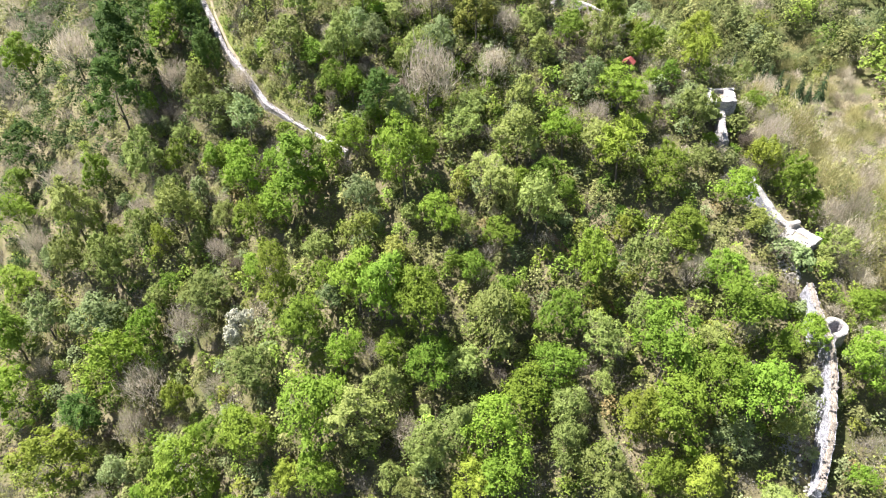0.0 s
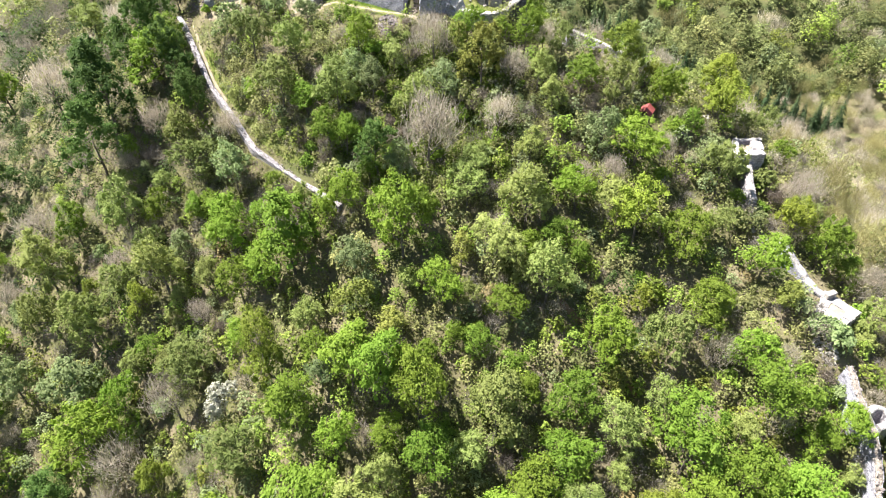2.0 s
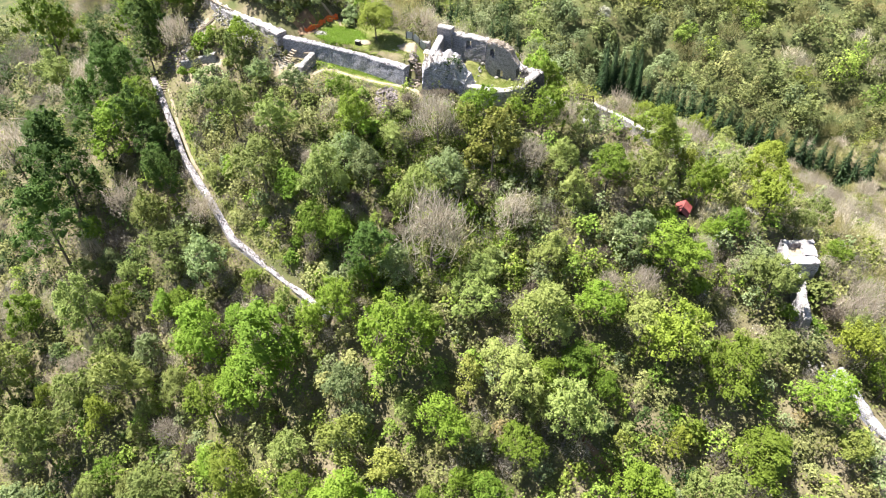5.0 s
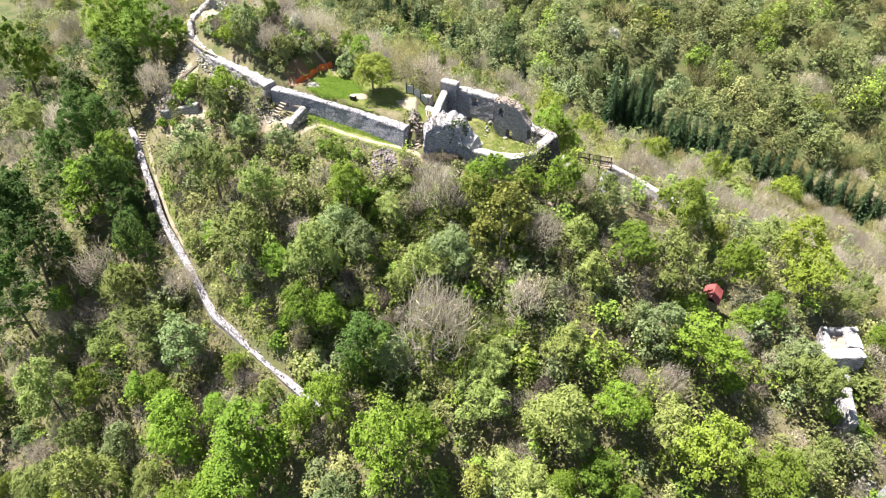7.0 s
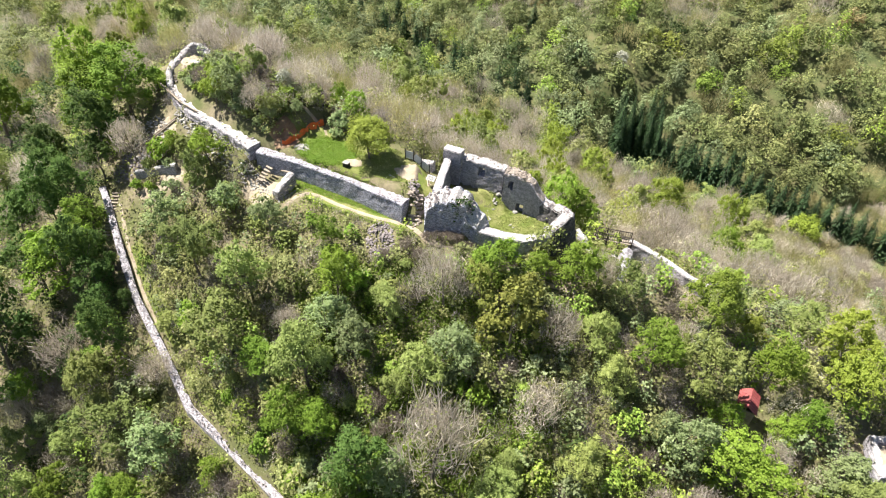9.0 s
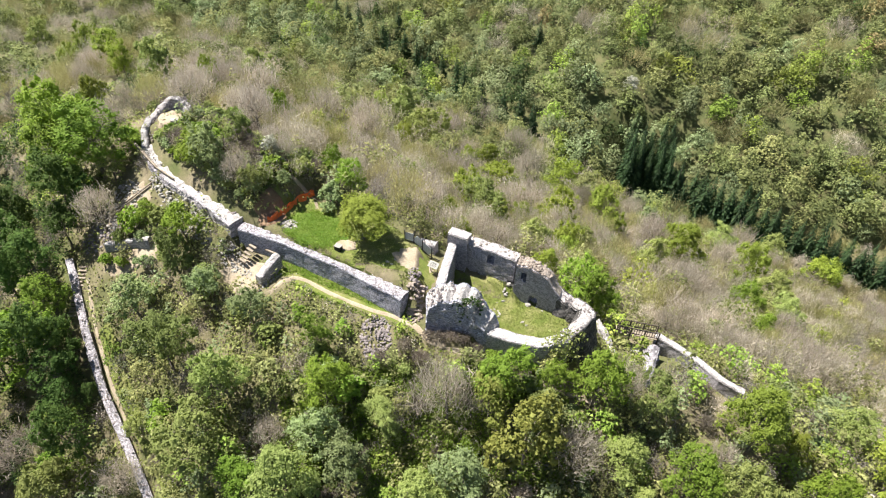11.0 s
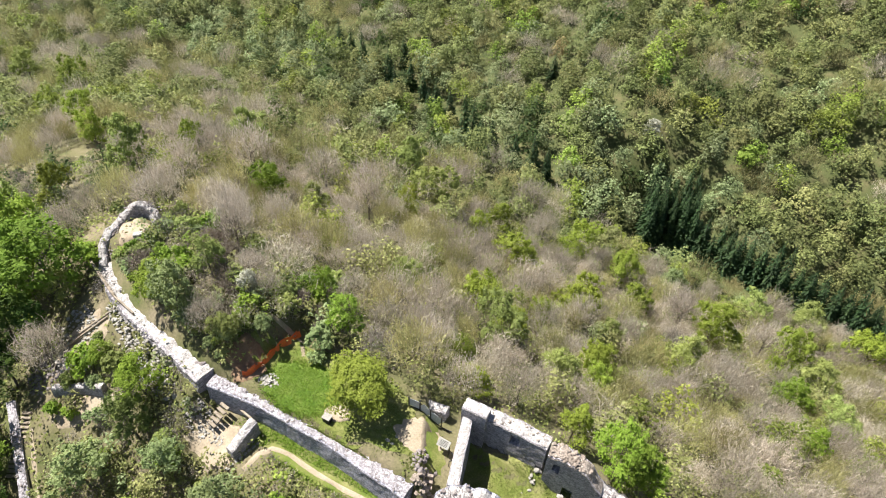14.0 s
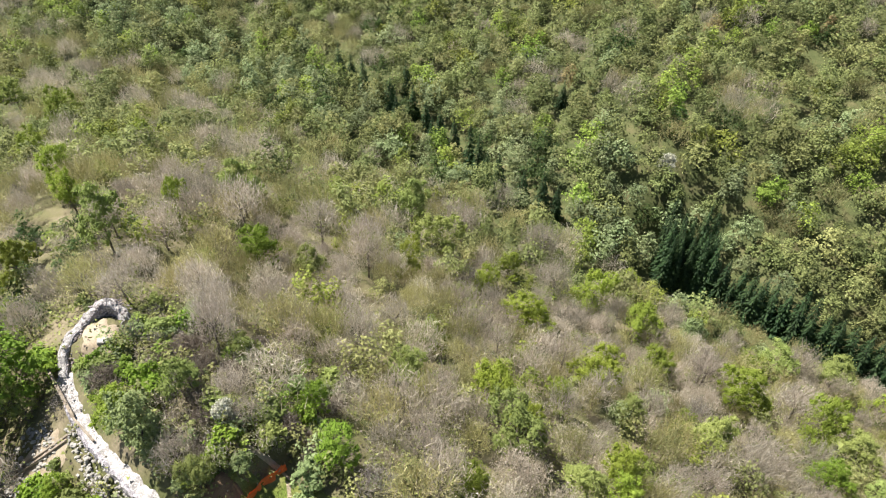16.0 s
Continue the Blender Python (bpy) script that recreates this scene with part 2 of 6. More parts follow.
def ground_height(x, y):
    """Height of the ground; the terrace behind the long wall and the yard of the keep are levelled."""
    x, y = np.broadcast_arrays(np.asarray(x, float), np.asarray(y, float))
    cx, cy = np.clip(x, -240, 240), np.clip(y, -190, 340)
    p = np.stack([cx.ravel(), cy.ravel()], 1) / 50
    z = np.empty(len(p))
    for i in range(0, len(p), 20000):
        s = p[i:i + 20000]
        z[i:i + 20000] = _spline(((s[:, None] - SPOTS[None, :, :2] / 50) ** 2).sum(2)) @ LAND[:-3] + LAND[-3] + s @ LAND[-2:]
    z = z.reshape(x.shape)
    z = z + np.hypot(x - cx, y - cy) * 0.06  # the country beyond rises gently
    z = z + 0.22 * np.sin(x * 0.9 + 1.3 * np.sin(y * 0.5)) * np.sin(y * 0.8 + np.sin(x * 0.4)) * smooth(9, 25, np.hypot((x + 8) * 0.5, y - 2))
    # terrace: behind the line of the long wall
    d = (x + 23) * 0.447 + (y - 7.2) * 0.894
    front = smooth(-24.5, -22.5, x) * (1 - smooth(-6.5, -5.0, x)) * smooth(-6, -2.5, d) * (1 - smooth(0.2, 0.4, d))
    z = z + front * (-0.2 + 0.28 * np.clip(d, -6, 0) - z)
    foot = (x + 20.4) * 0.759 - (y - 7.1) * 0.651  # the net stands at the foot of the hilltop
    inside = smooth(-1.6, 0.2, foot) * smooth(0.2, 0.5, d) * smooth(-25.5, -23.5, x) * (1 - smooth(-6.2, -5.2, x)) * (1 - smooth(7.5, 11.0, d))
    z = z + inside * (2.25 + 0.05 * np.clip(d, 0, 8) - z)
    # the upper wall keeps the ground behind it
    e = (x + 23.4) * 0.62 + (y - 7.3) * 0.785
    rise = smooth(-0.3, 0.3, e) * smooth(-35.5, -33.5, x) * (1 - smooth(-24.6, -23.4, x)) * (1 - smooth(3, 8, e))
    z = z + rise * (np.maximum(z, 2.5) - z)
    # rubble banked in front of the upper wall, and the mound at the ridge's end
    bank = smooth(-39.5, -36.5, x) * (1 - smooth(-25.5, -23.5, x)) * smooth(-5.5, -3.5, e) * (1 - smooth(0.0, 0.6, e))
    z = z + bank * (np.maximum(z, 2.3 + 0.72 * np.minimum(e, 0)) - z)
    t = np.clip(((x + 34.2) * 0.9 - (y - 21.2) * 1.9) / 4.42, 0, 1)
    far = np.hypot(x + 34.2 - 0.9 * t, y - 21.2 + 1.9 * t)
    z = np.maximum(z, 5.2 - 0.5 * np.maximum(far - 0.9, 0) - 0.9 * np.maximum(19.3 - y, 0)) * smooth(-1, 1, 8 - far) + z * (1 - smooth(-1, 1, 8 - far))
    # yard of the keep
    yard = smooth(-3.4, -2.8, x) * (1 - smooth(7.4, 8.4, x)) * smooth(-4.0 - 0.14 * (x + 3), -3.4 - 0.14 * (x + 3), y) * (1 - smooth(3.9 - 0.5 * (x + 3), 4.8 - 0.5 * (x + 3), y))
    bank = 1.35 * smooth(-0.6, 0.9, y - (1.9 - 0.52 * x)) * (1 - smooth(2.4, 3.4, x))
    z = z + yard * (0.1 + bank - z)
    return z
# ---- end of land ----

# ---- building helpers ----


def part(name, verts, faces, material, parent=None, label="", smooth_shade=False):
    """Link a mesh as one object, under its thing if one is given."""
    me = bpy.data.meshes.new(name)
    me.from_pydata([tuple(v) for v in verts], [], [tuple(f) for f in faces])
    me.materials.append(material)
    if smooth_shade:
        me.polygons.foreach_set("use_smooth", [True] * len(me.polygons))
    me.update()
    ob = new(name, me)
    ob.parent = parent
    return tagged(ob, label)


def from_bmesh(name, bm, material, parent=None, label=""):
    me = bpy.data.meshes.new(name)
    bm.to_mesh(me)
    bm.free()
    me.materials.append(material)
    ob = new(name, me)
    ob.parent = parent
    return tagged(ob, label)


def box(bm, size, m, bevel=0.0):
    """A bevelled box in a bmesh, at the pose m."""
    made = bmesh.ops.create_cube(bm, size=1.0, matrix=m @ Matrix.Diagonal((*size, 1)))["verts"]
    if bevel:
        edges = list({e for v in made for e in v.link_edges})
        bmesh.ops.bevel(bm, geom=edges, offset=bevel, segments=1, affect="EDGES")


def ground(x, y):
    return float(ground_height(x, y))


# ---- ground ----
def axis(spans):
    out = []
    for a, b, step in spans:
        out += list(np.arange(a, b, step))
    return np.array(out + [spans[-1][1]])


gx = axis([(-2500, -700, 300), (-700, -260, 55), (-260, -100, 8), (-100, -42, 2.0), (-42, 24, 0.45), (24, 60, 1.2), (60, 110, 2.5), (110, 260, 8), (260, 700, 55), (700, 2500, 300)])
gy = axis([(-2500, -700, 300), (-700, -200, 50), (-200, -90, 6), (-90, -16, 1.5), (-16, 26, 0.45), (26, 110, 2.5), (110, 230, 5), (230, 350, 12), (350, 700, 50), (700, 2500, 300)])
GX, GY = np.meshgrid(gx, gy)
GZ = ground_height(GX, GY)
nx, ny = len(gx), len(gy)
idx = np.arange(nx * ny).reshape(ny, nx)
quads = np.stack([idx[:-1, :-1], idx[:-1, 1:], idx[1:, 1:], idx[1:, :-1]], -1).reshape(-1, 4)
hill = part("ground", np.stack([GX, GY, GZ], -1).reshape(-1, 3).tolist(), quads.tolist(), FLOOR, smooth_shade=True)
hill.data.materials.append(VALLEY_FLOOR)
hill.data.polygons.foreach_set("material_index", [int(gy[k // (nx - 1)] > 66) for k in range(len(quads))])
tagged(hill, "wooded hillside floor of brown leaf litter and moss", "ground", kind="structure")


def along(line, step):
    """Points every step metres along a line of (x, y, ...) rows, all values carried along."""
    line = np.array(line, float)
    run = np.r_[0, np.cumsum(np.hypot(*np.diff(line[:, :2], axis=0).T))]
    at = np.linspace(0, run[-1], max(2, int(round(run[-1] / step)) + 1))
    return at, np.stack([np.interp(at, run, line[:, k]) for k in range(line.shape[1])], 1)


def sideways(p):
    d = np.gradient(p[:, :2], axis=0)
    d /= np.linalg.norm(d, axis=1)[:, None]
    return np.stack([-d[:, 1], d[:, 0]], 1)


def wobble(v, amount, scale=1.3, seed=0.0):
    n = noise.noise_vector(Vector(v) * scale + Vector((seed, seed * 1.7, 0)))
    m = noise.noise_vector(Vector(v) * scale * 3.1 + Vector((seed, 0, seed)))
    return [v[k] + amount * (n[k] + 0.5 * m[k]) for k in range(3)]


def strip(name, line, width, material, lift=0.05, label="", category="path", ragged=0.25, kind="structure"):
    """A trodden path or patch that lies on the ground along a line."""
    at, p = along(line, 0.5)
    n = sideways(p)
    verts, faces = [], []
    across = (-1.0, -0.4, 0.2, 0.6, 1.0)
    for i, (q, s) in enumerate(zip(p, n)):
        w = (q[2] if p.shape[1] > 2 else width) * 0.5
        for k in across:
            edge = ragged * noise.noise(Vector((q[0] * 0.9, q[1] * 0.9, k * 3))) if abs(k) == 1 else 0
            x, y = q[0] + s[0] * (k * w + edge), q[1] + s[1] * (k * w + edge)
            verts.append((x, y, ground(x, y) + lift - (0.12 if abs(k) == 1 else 0)))
    c = len(across)
    for i in range(len(p) - 1):
        for k in range(c - 1):
            faces.append((i * c + k, i * c + k + 1, (i + 1) * c + k + 1, (i + 1) * c + k))
    ob = part(name, verts, faces, material, smooth_shade=True)
    return tagged(ob, label, category, kind=kind)


def patch(name, cx, cy, rx, ry, turn, material, label, lift=0.05, category="grass"):
    """An uneven patch of turf or earth on the ground."""
    verts, faces = [], []
    rings, sides = 8, 54
    c, s = math.cos(radians(turn)), math.sin(radians(turn))
    for r in range(rings + 1):
        for k in range(sides):
            a = 2 * math.pi * k / sides
            e = 1 + 0.3 * noise.noise(Vector((math.cos(a) * 1.7 + cx, math.sin(a) * 1.7 + cy, 0))) + 0.22 * noise.noise(Vector((math.cos(a) * 4.5 + cy, math.sin(a) * 4.5 + cx, 0)))
            u, v = math.cos(a) * rx * e * r / rings, math.sin(a) * ry * e * r / rings
            x, y = cx + c * u - s * v, cy + s * u + c * v
            verts.append((x, y, ground(x, y) + lift - (0.15 if r == rings else 0)))
    for r in range(rings):
        for k in range(sides):
            faces.append((r * sides + k, r * sides + (k + 1) % sides, (r + 1) * sides + (k + 1) % sides, (r + 1) * sides + k))
    return tagged(part(name, verts, faces, material, smooth_shade=True), label, category, kind="structure")


# ---- ruined walls ----
def ruin_wall(name, line, width, label, body=None, top=None, foot=0.5, step=0.35, jag=0.16, batter=0.08, rough=0.035, holes=(), seed=0.0, crown=0.14, floor=None, top_label="", wide_foot=0.0, fall=0.0):
    """A broken masonry wall along a line of (x, y, top height): body of stone with openings that go through it, and an uneven capping."""
    body, top = body or STONE, top or CAP
    at, p = along(line, step)
    side = sideways(p)
    n = len(p)
    tall = max(q[2] - (floor if floor is not None else ground(q[0], q[1])) for q in p) + foot
    rows = max(3, int(round(tall / step)))
    verts, faces = [], []
    tops = [q[2] + jag * (noise.noise(Vector((q[0] * 1.1, q[1] * 1.1, seed))) + 0.6 * noise.noise(Vector((q[0] * 3.3, q[1] * 3.3, seed + 5)))) for q in p]
    for i, q in enumerate(p):
        half = width * 0.5 * (1 + 0.12 * noise.noise(Vector((at[i] * 0.5, seed, 3))))
        ends = [(q[0] + sg * side[i][0] * half, q[1] + sg * side[i][1] * half) for sg in (1, -1)]
        base = (floor if floor is not None else min(ground(*e) for e in ends + [(q[0], q[1])])) - foot
        for sg in (1, -1):
            for j in range(rows + 1):
                f = j / rows
                top_z = tops[i] - (fall if sg > 0 else 0)
                z = base + (top_z - base) * f
                w = half + (batter + wide_foot * (1 - f)) * (top_z - z)
                verts.append(wobble((q[0] + sg * side[i][0] * w, q[1] + sg * side[i][1] * w, z), rough, 1.4, seed))
    stride, r1 = 2 * (rows + 1), rows + 1

    def hole(i, j):
        if not (0 <= i < n - 1 and 0 <= j < rows):
            return False
        z = (verts[i * stride + j][2] + verts[(i + 1) * stride + j + 1][2]) / 2
        s = (at[i] + at[i + 1]) / 2
        return any(a < s < b and lo < z < hi for a, b, lo, hi in holes)

    for i in range(n - 1):
        a, b = i * stride, (i + 1) * stride
        for j in range(rows):
            if hole(i, j):
                for di, dj, e in ((0, -1, (a + j, b + j)), (0, 1, (a + j + 1, b + j + 1)), (-1, 0, (a + j, a + j + 1)), (1, 0, (b + j, b + j + 1))):
                    if not hole(i + di, j + dj):
                        faces.append((e[0], e[1], e[1] + r1, e[0] + r1))
                continue
            faces.append((a + j, a + j + 1, b + j + 1, b + j))
            faces.append((a + r1 + j, b + r1 + j, b + r1 + j + 1, a + r1 + j + 1))
        faces.append((a + rows, a + r1 + rows, b + r1 + rows, b + rows))
    for i in (0, n - 1):
        for j in range(rows):
            a = i * stride + j
            faces.append((a, a + r1, a + r1 + 1, a + 1))
    wall = part(name, verts, faces, body)
    tagged(wall, label, "ruin wall", kind="structure")
    # capping: an uneven crust of mortar and stones over the top
    cv, cf = [], []
    for i in range(n):
        l, r = Vector(verts[i * stride + rows]), Vector(verts[i * stride + r1 + rows])
        out = (l - r).normalized() * 0.03
        for k in range(7):
            f = k / 6
            v = (l + out).lerp(r - out, f)
            up = -0.10 if k in (0, 6) else 0.03 + crown * (0.5 + noise.noise(v * 2.3)) * (0.35 if k in (1, 5) else 1) + 0.05 * noise.noise(v * 6)
            cv.append((v.x, v.y, v.z + up))
    for i in range(n - 1):
        for k in range(6):
            cf.append((i * 7 + k, i * 7 + k + 1, (i + 1) * 7 + k + 1, (i + 1) * 7 + k))
    cf += [tuple(range(7)), tuple(range((n - 1) * 7 + 6, (n - 1) * 7 - 1, -1))]
    part("capping", cv, cf, top, wall, top_label)
    return wall


ruin_wall("wall_terrace", [(-23.0, 7.15, 1.85), (-18.6, 5.55, 1.85), (-13.0, 2.8, 1.8), (-6.8, -1.0, 1.75)], 1.25, "long straight retaining wall of grey rubble stone below the terrace", body=SHADESTONE, top=STONE, jag=0.06, batter=0.06, seed=1, crown=0.08, foot=0.8)
ruin_wall("wall_upper", [(-23.2, 7.3, 2.3), (-26, 9.4, 2.7), (-28.6, 11.3, 2.8), (-31.3, 13.3, 2.85), (-34, 15.9, 3.0), (-35.5, 17.9, 3.3)], 2.15, "broad pale curtain wall with a bare whitish top along the ridge", seed=2, jag=0.2, foot=1.5, rough=0.16, crown=0.08)
ruin_wall("wall_tip", [(-35.8, 17.3, 3.4), (-36.3, 19.0, 4.5), (-36.1, 20.3, 5.1), (-35.4, 21.6, 5.5), (-34.9, 22.6, 6.0), (-34.3, 23.1, 6.3), (-33.4, 23.0, 6.1), (-32.6, 22.5, 5.75), (-32.3, 21.9, 5.4)], 0.75, "broken curved wall of a small tower at the end of the ridge", seed=3, foot=1.0, jag=0.3, rough=0.16)
KEEP_FLOOR = 0.0
ruin_wall("wall_cross", [(-2.9, 3.9, 3.75), (-3.4, 1.2, 3.7), (-3.85, -1.3, 3.5)], 0.75, "tall cross wall of the keep with a pale flat top", seed=4, floor=KEEP_FLOOR, jag=0.06, crown=0.05, batter=0.02)
ruin_wall("wall_pier", [(-3.2, 4.35, 4.8), (-1.5, 3.55, 4.8)], 0.95, "square corner pier of the keep under a white cap", seed=5, floor=KEEP_FLOOR, jag=0.03, crown=0.04, batter=0.0)
ruin_wall("wall_rear", [(-1.6, 4.1, 4.0), (0.75, 2.95, 4.15), (2.75, 1.85, 4.1)], 1.1, "rear wall of the keep in grey stone with a window opening", seed=6, floor=KEEP_FLOOR, step=0.25, holes=((2.3, 3.0, 2.7, 3.6), (4.3, 4.9, 0.9, 1.7)), batter=0.03)
ruin_wall("wall_gable", [(2.75, 1.5, 4.1), (3.6, 1.15, 4.2), (4.6, 0.7, 4.0), (5.5, 0.3, 3.5), (5.9, 0.1, 2.7), (6.5, -0.1, 2.0)], 1.15, "tall broken wall of the keep with two dark openings", seed=7, floor=KEEP_FLOOR, step=0.25, holes=((0.55, 1.1, 2.6, 3.4), (1.5, 2.2, -0.2, 1.15)), top=RUSTY, batter=0.03, jag=0.25, top_label="brown weathered rubble top")
ruin_wall("wall_corner", [(6.4, -0.05, 1.9), (7.4, -0.6, 1.6), (8.3, -1.3, 1.8), (8.5, -2.3, 2.3), (7.9, -3.4, 2.2), (6.5, -4.4, 1.5)], 1.15, "rounded corner of the keep on dark bulging masonry", seed=8, foot=0.8, step=0.3, jag=0.3, batter=0.2, rough=0.2, body=DARKROCK)
ruin_wall("wall_front_low", [(6.7, -4.45, 1.4), (4.4, -4.85, 1.0), (2.2, -4.35, 0.95), (0.3, -3.75, 1.1)], 1.0, "low front wall of the keep with a smooth white top", seed=9, foot=0.6, jag=0.05, crown=0.05, batter=0.1)
ruin_wall("wall_front_high", [(0.7, -3.8, 1.3), (0.3, -3.5, 2.0), (-0.4, -3.1, 3.3), (-1.1, -2.8, 4.0), (-2.5, -2.4, 4.15), (-3.9, -2.1, 3.95), (-4.9, -2.1, 2.7)], 1.6, "high ragged stump of the front wall with ivy", seed=10, foot=0.7, step=0.25, jag=0.55, batter=0.02, rough=0.2, crown=0.2, fall=0.7, body=SHADESTONE)
ruin_wall("wall_east", [(15.9, 0.05, -2.75), (17.3, -0.75, -3.05), (19.2, -2.15, -3.35), (20.7, -4.0, -3.5), (22.6, -5.05, -3.9)], 0.6, "low parapet wall running down the east spur", seed=11, foot=0.5, jag=0.05, crown=0.06)
ruin_wall("wall_east_stub", [(15.4, -1.4, -3.1), (15.0, -2.6, -3.3), (14.4, -4.2, -3.6), (13.8, -5.6, -4.3), (13.5, -6.6, -4.9)], 0.8, "short stub of whitish wall below the footbridge", seed=12, foot=0.6, top=STONE, jag=0.4, rough=0.22, crown=0.25, batter=0.25)
ruin_wall("wall_path", [(-42.4, 8.2, -4.7), (-41.0, 6.0, -5.2), (-38.0, 0.8, -7.1), (-35.3, -3.7, -9.9), (-31, -9, -12.0), (-27.0, -14.2, -14.1), (-22.6, -17.5, -15.1), (-18.3, -20.8, -15.7), (-14.0, -24.2, -16.1)], 0.7, "long low outer wall stepping down the west slope", seed=13, foot=0.6, jag=0.08, crown=0.06, batter=0.03, top=STONE)
ruin_wall("wall_spur", [(36.2, -20.6, -11.2), (35.5, -23.5, -11.7), (35.5, -26, -12.9)], 0.75, "curtain wall leading down from the square tower", seed=14, foot=0.5, jag=0.2)
ruin_wall("wall_spur_lower", [(37.6, -30.3, -15.2), (38.3, -31.6, -15.9), (39.6, -33.2, -17.3), (40.8, -35.0, -18.5), (41.6, -35.5, -18.75)], 1.1, "grey curtain wall above the tower platform", seed=18, foot=0.5, jag=0.2, body=SHADESTONE)
ruin_wall("wall_lower", [(40.9, -44.7, -20.2), (40.9, -47.6, -21.2), (41.3, -50.0, -22.3), (41.3, -52.2, -23.4), (41.1, -54.0, -24.6), (39.9, -58.5, -27.0), (39.4, -60.2, -28.5), (38.8, -61.9, -30.0), (37.8, -63.7, -31.0)], 0.72, "steep lower curtain wall with a dark eastern face", seed=15, foot=0.6, jag=0.2, rough=0.12, body=SHADESTONE, top=RUSTY)
ruin_wall("wall_low_terrace", [(-38.0, 8.5, -2.5), (-36.4, 8.35, -2.1), (-34.6, 8.2, -1.5), (-32.8, 7.8, -0.9)], 0.55, "low dry-stone terrace wall", seed=16, foot=0.5)
ruin_wall("wall_stub", [(-19.0, 4.3, 1.0), (-19.7, 3.3, 0.6), (-20.5, 2.3, -0.1)], 0.75, "short ruined cross wall in front of the terrace", seed=17, foot=0.5, jag=0.25)


def small_tower(name, corners, top, tall, thick, sunk, label, seed, ground_mat=None):
    """A low tower, open at the top: a wall on each side, of its own thickness, round a floor. corners: front left, front right, back right, back left."""
    c = [Vector((x, y, 0)) for x, y in corners]
    mid = sum(c, Vector()) / 4
    tower = new(name)
    tower.location = (mid.x, mid.y, top - tall)
    bpy.context.view_layer.update()
    inv = Matrix.Translation(tower.location).inverted()
    inner = [None] * 4
    sides = []
    for k in range(4):
        a, b = c[k], c[(k + 1) % 4]
        d = (b - a).normalized()
        sides.append((a, b, d, Vector((-d.y, d.x, 0)) * thick[k]))
    for k in range(4):  # where the inner faces of neighbouring walls meet
        a0, _, d0, n0 = sides[k - 1]
        a1, _, d1, n1 = sides[k]
        p, q = a0 + n0, a1 + n1
        t = ((q - p).x * d1.y - (q - p).y * d1.x) / (d0.x * d1.y - d0.y * d1.x)
        inner[k] = p + d0 * t
    for k, (a, b, d, n) in enumerate(sides):
        cut0, cut1 = (0.0, 0.0) if k % 2 == 0 else (thick[k - 1] * 0.94, thick[(k + 1) % 4] * 0.94)
        a2, b2 = a + n / 2 + d * (cut0 + 0.02), b + n / 2 - d * (cut1 + 0.02)
        one = ruin_wall("side_wall", [(a2.x, a2.y, top), (b2.x, b2.y, top - 0.05)], thick[k], "", floor=top - tall, foot=0.3, jag=0.1, crown=0.07, batter=0.02, seed=seed + k, step=0.35, rough=0.1)
        one.parent, one.matrix_parent_inverse = tower, inv
        del one["kind"], one["category"]
    fv = [v.lerp(mid, -0.06) for v in inner]
    z = top - sunk
    n = 9
    v = []
    for i in range(n):
        for j in range(n):
            p = fv[0].lerp(fv[1], i / (n - 1)).lerp(fv[3].lerp(fv[2], i / (n - 1)), j / (n - 1))
            v.append((p.x, p.y, z + 0.14 * noise.noise(Vector((p.x * 1.3, p.y * 1.3, seed)))))
    f = [(i * n + j, (i + 1) * n + j, (i + 1) * n + j + 1, i * n + j + 1) for i in range(n - 1) for j in range(n - 1)]
    g = part("floor", v, f, ground_mat or EARTH, tower, "uneven sandy earth floor", True)
    g.matrix_parent_inverse = inv
    return tagged(tower, label, "tower", kind="thing")


small_tower("square_tower", [(34.1, -21.0), (37.9, -20.6), (38.6, -16.8), (35.2, -16.9)], -9.9, 3.4, (1.15, 1.3, 0.6, 0.55), 0.55, "roofless square stone tower with pale broad wall tops", 21)
small_tower("platform_tower", [(39.5, -38.0), (41.8, -40.5), (44.6, -38.4), (42.2, -34.9)], -18.8, 3.2, (1.3, 1.0, 1.3, 1.2), 0.12, "low square tower platform with bare whitish top", 31)

# ---- paths, lawns ----
strip("path", [(-19.4, 1.4), (-18.4, 2.5), (-17.4, 2.9), (-16.2, 2.5), (-14, 1.2), (-11.3, -0.15), (-9.6, -0.85), (-8.2, -1.3), (-5.9, -2.3), (-4.6, -3.6), (-2.6, -4.3), (-0.2, -5.0), (2.6, -5.8), (5, -6.4), (7, -7), (9.5, -7.4)], 0.58, EARTH, label="narrow trodden earth path below the castle walls")
strip("path_west", [(-39.6, 6.0), (-37.4, 1.4), (-34.7, -3.2), (-32.4, -6.2)], 0.5, EARTH, label="earth footpath beside the outer wall")
strip("grass_verge", [(-36.6, 1.5), (-33.8, -3.0), (-29.6, -8.2), (-25.6, -13.2), (-21.4, -16.5), (-16.8, -20.0)], 2.0, LAWN, lift=0.04, label="grassy verge beside the outer wall", category="grass", ragged=0.8)
patch("lawn_yard", 2.3, -0.8, 6.3, 3.9, -20, LAWN, "dry mown grass in the yard of the keep")
patch("terrace_ground", -13.2, 6.2, 9.6, 3.3, -25, LAWN, "worn yellowish grass on the terrace", lift=0.04)
patch("lawn_terrace", -15.6, 6.4, 3.3, 2.2, -24, TURF, "bright green turf on the terrace", lift=0.08)
patch("terrace_earth", -6.3, 2.9, 2.0, 1.6, -25, EARTH, "bare trodden earth by the barrier", lift=0.10, category="earth")
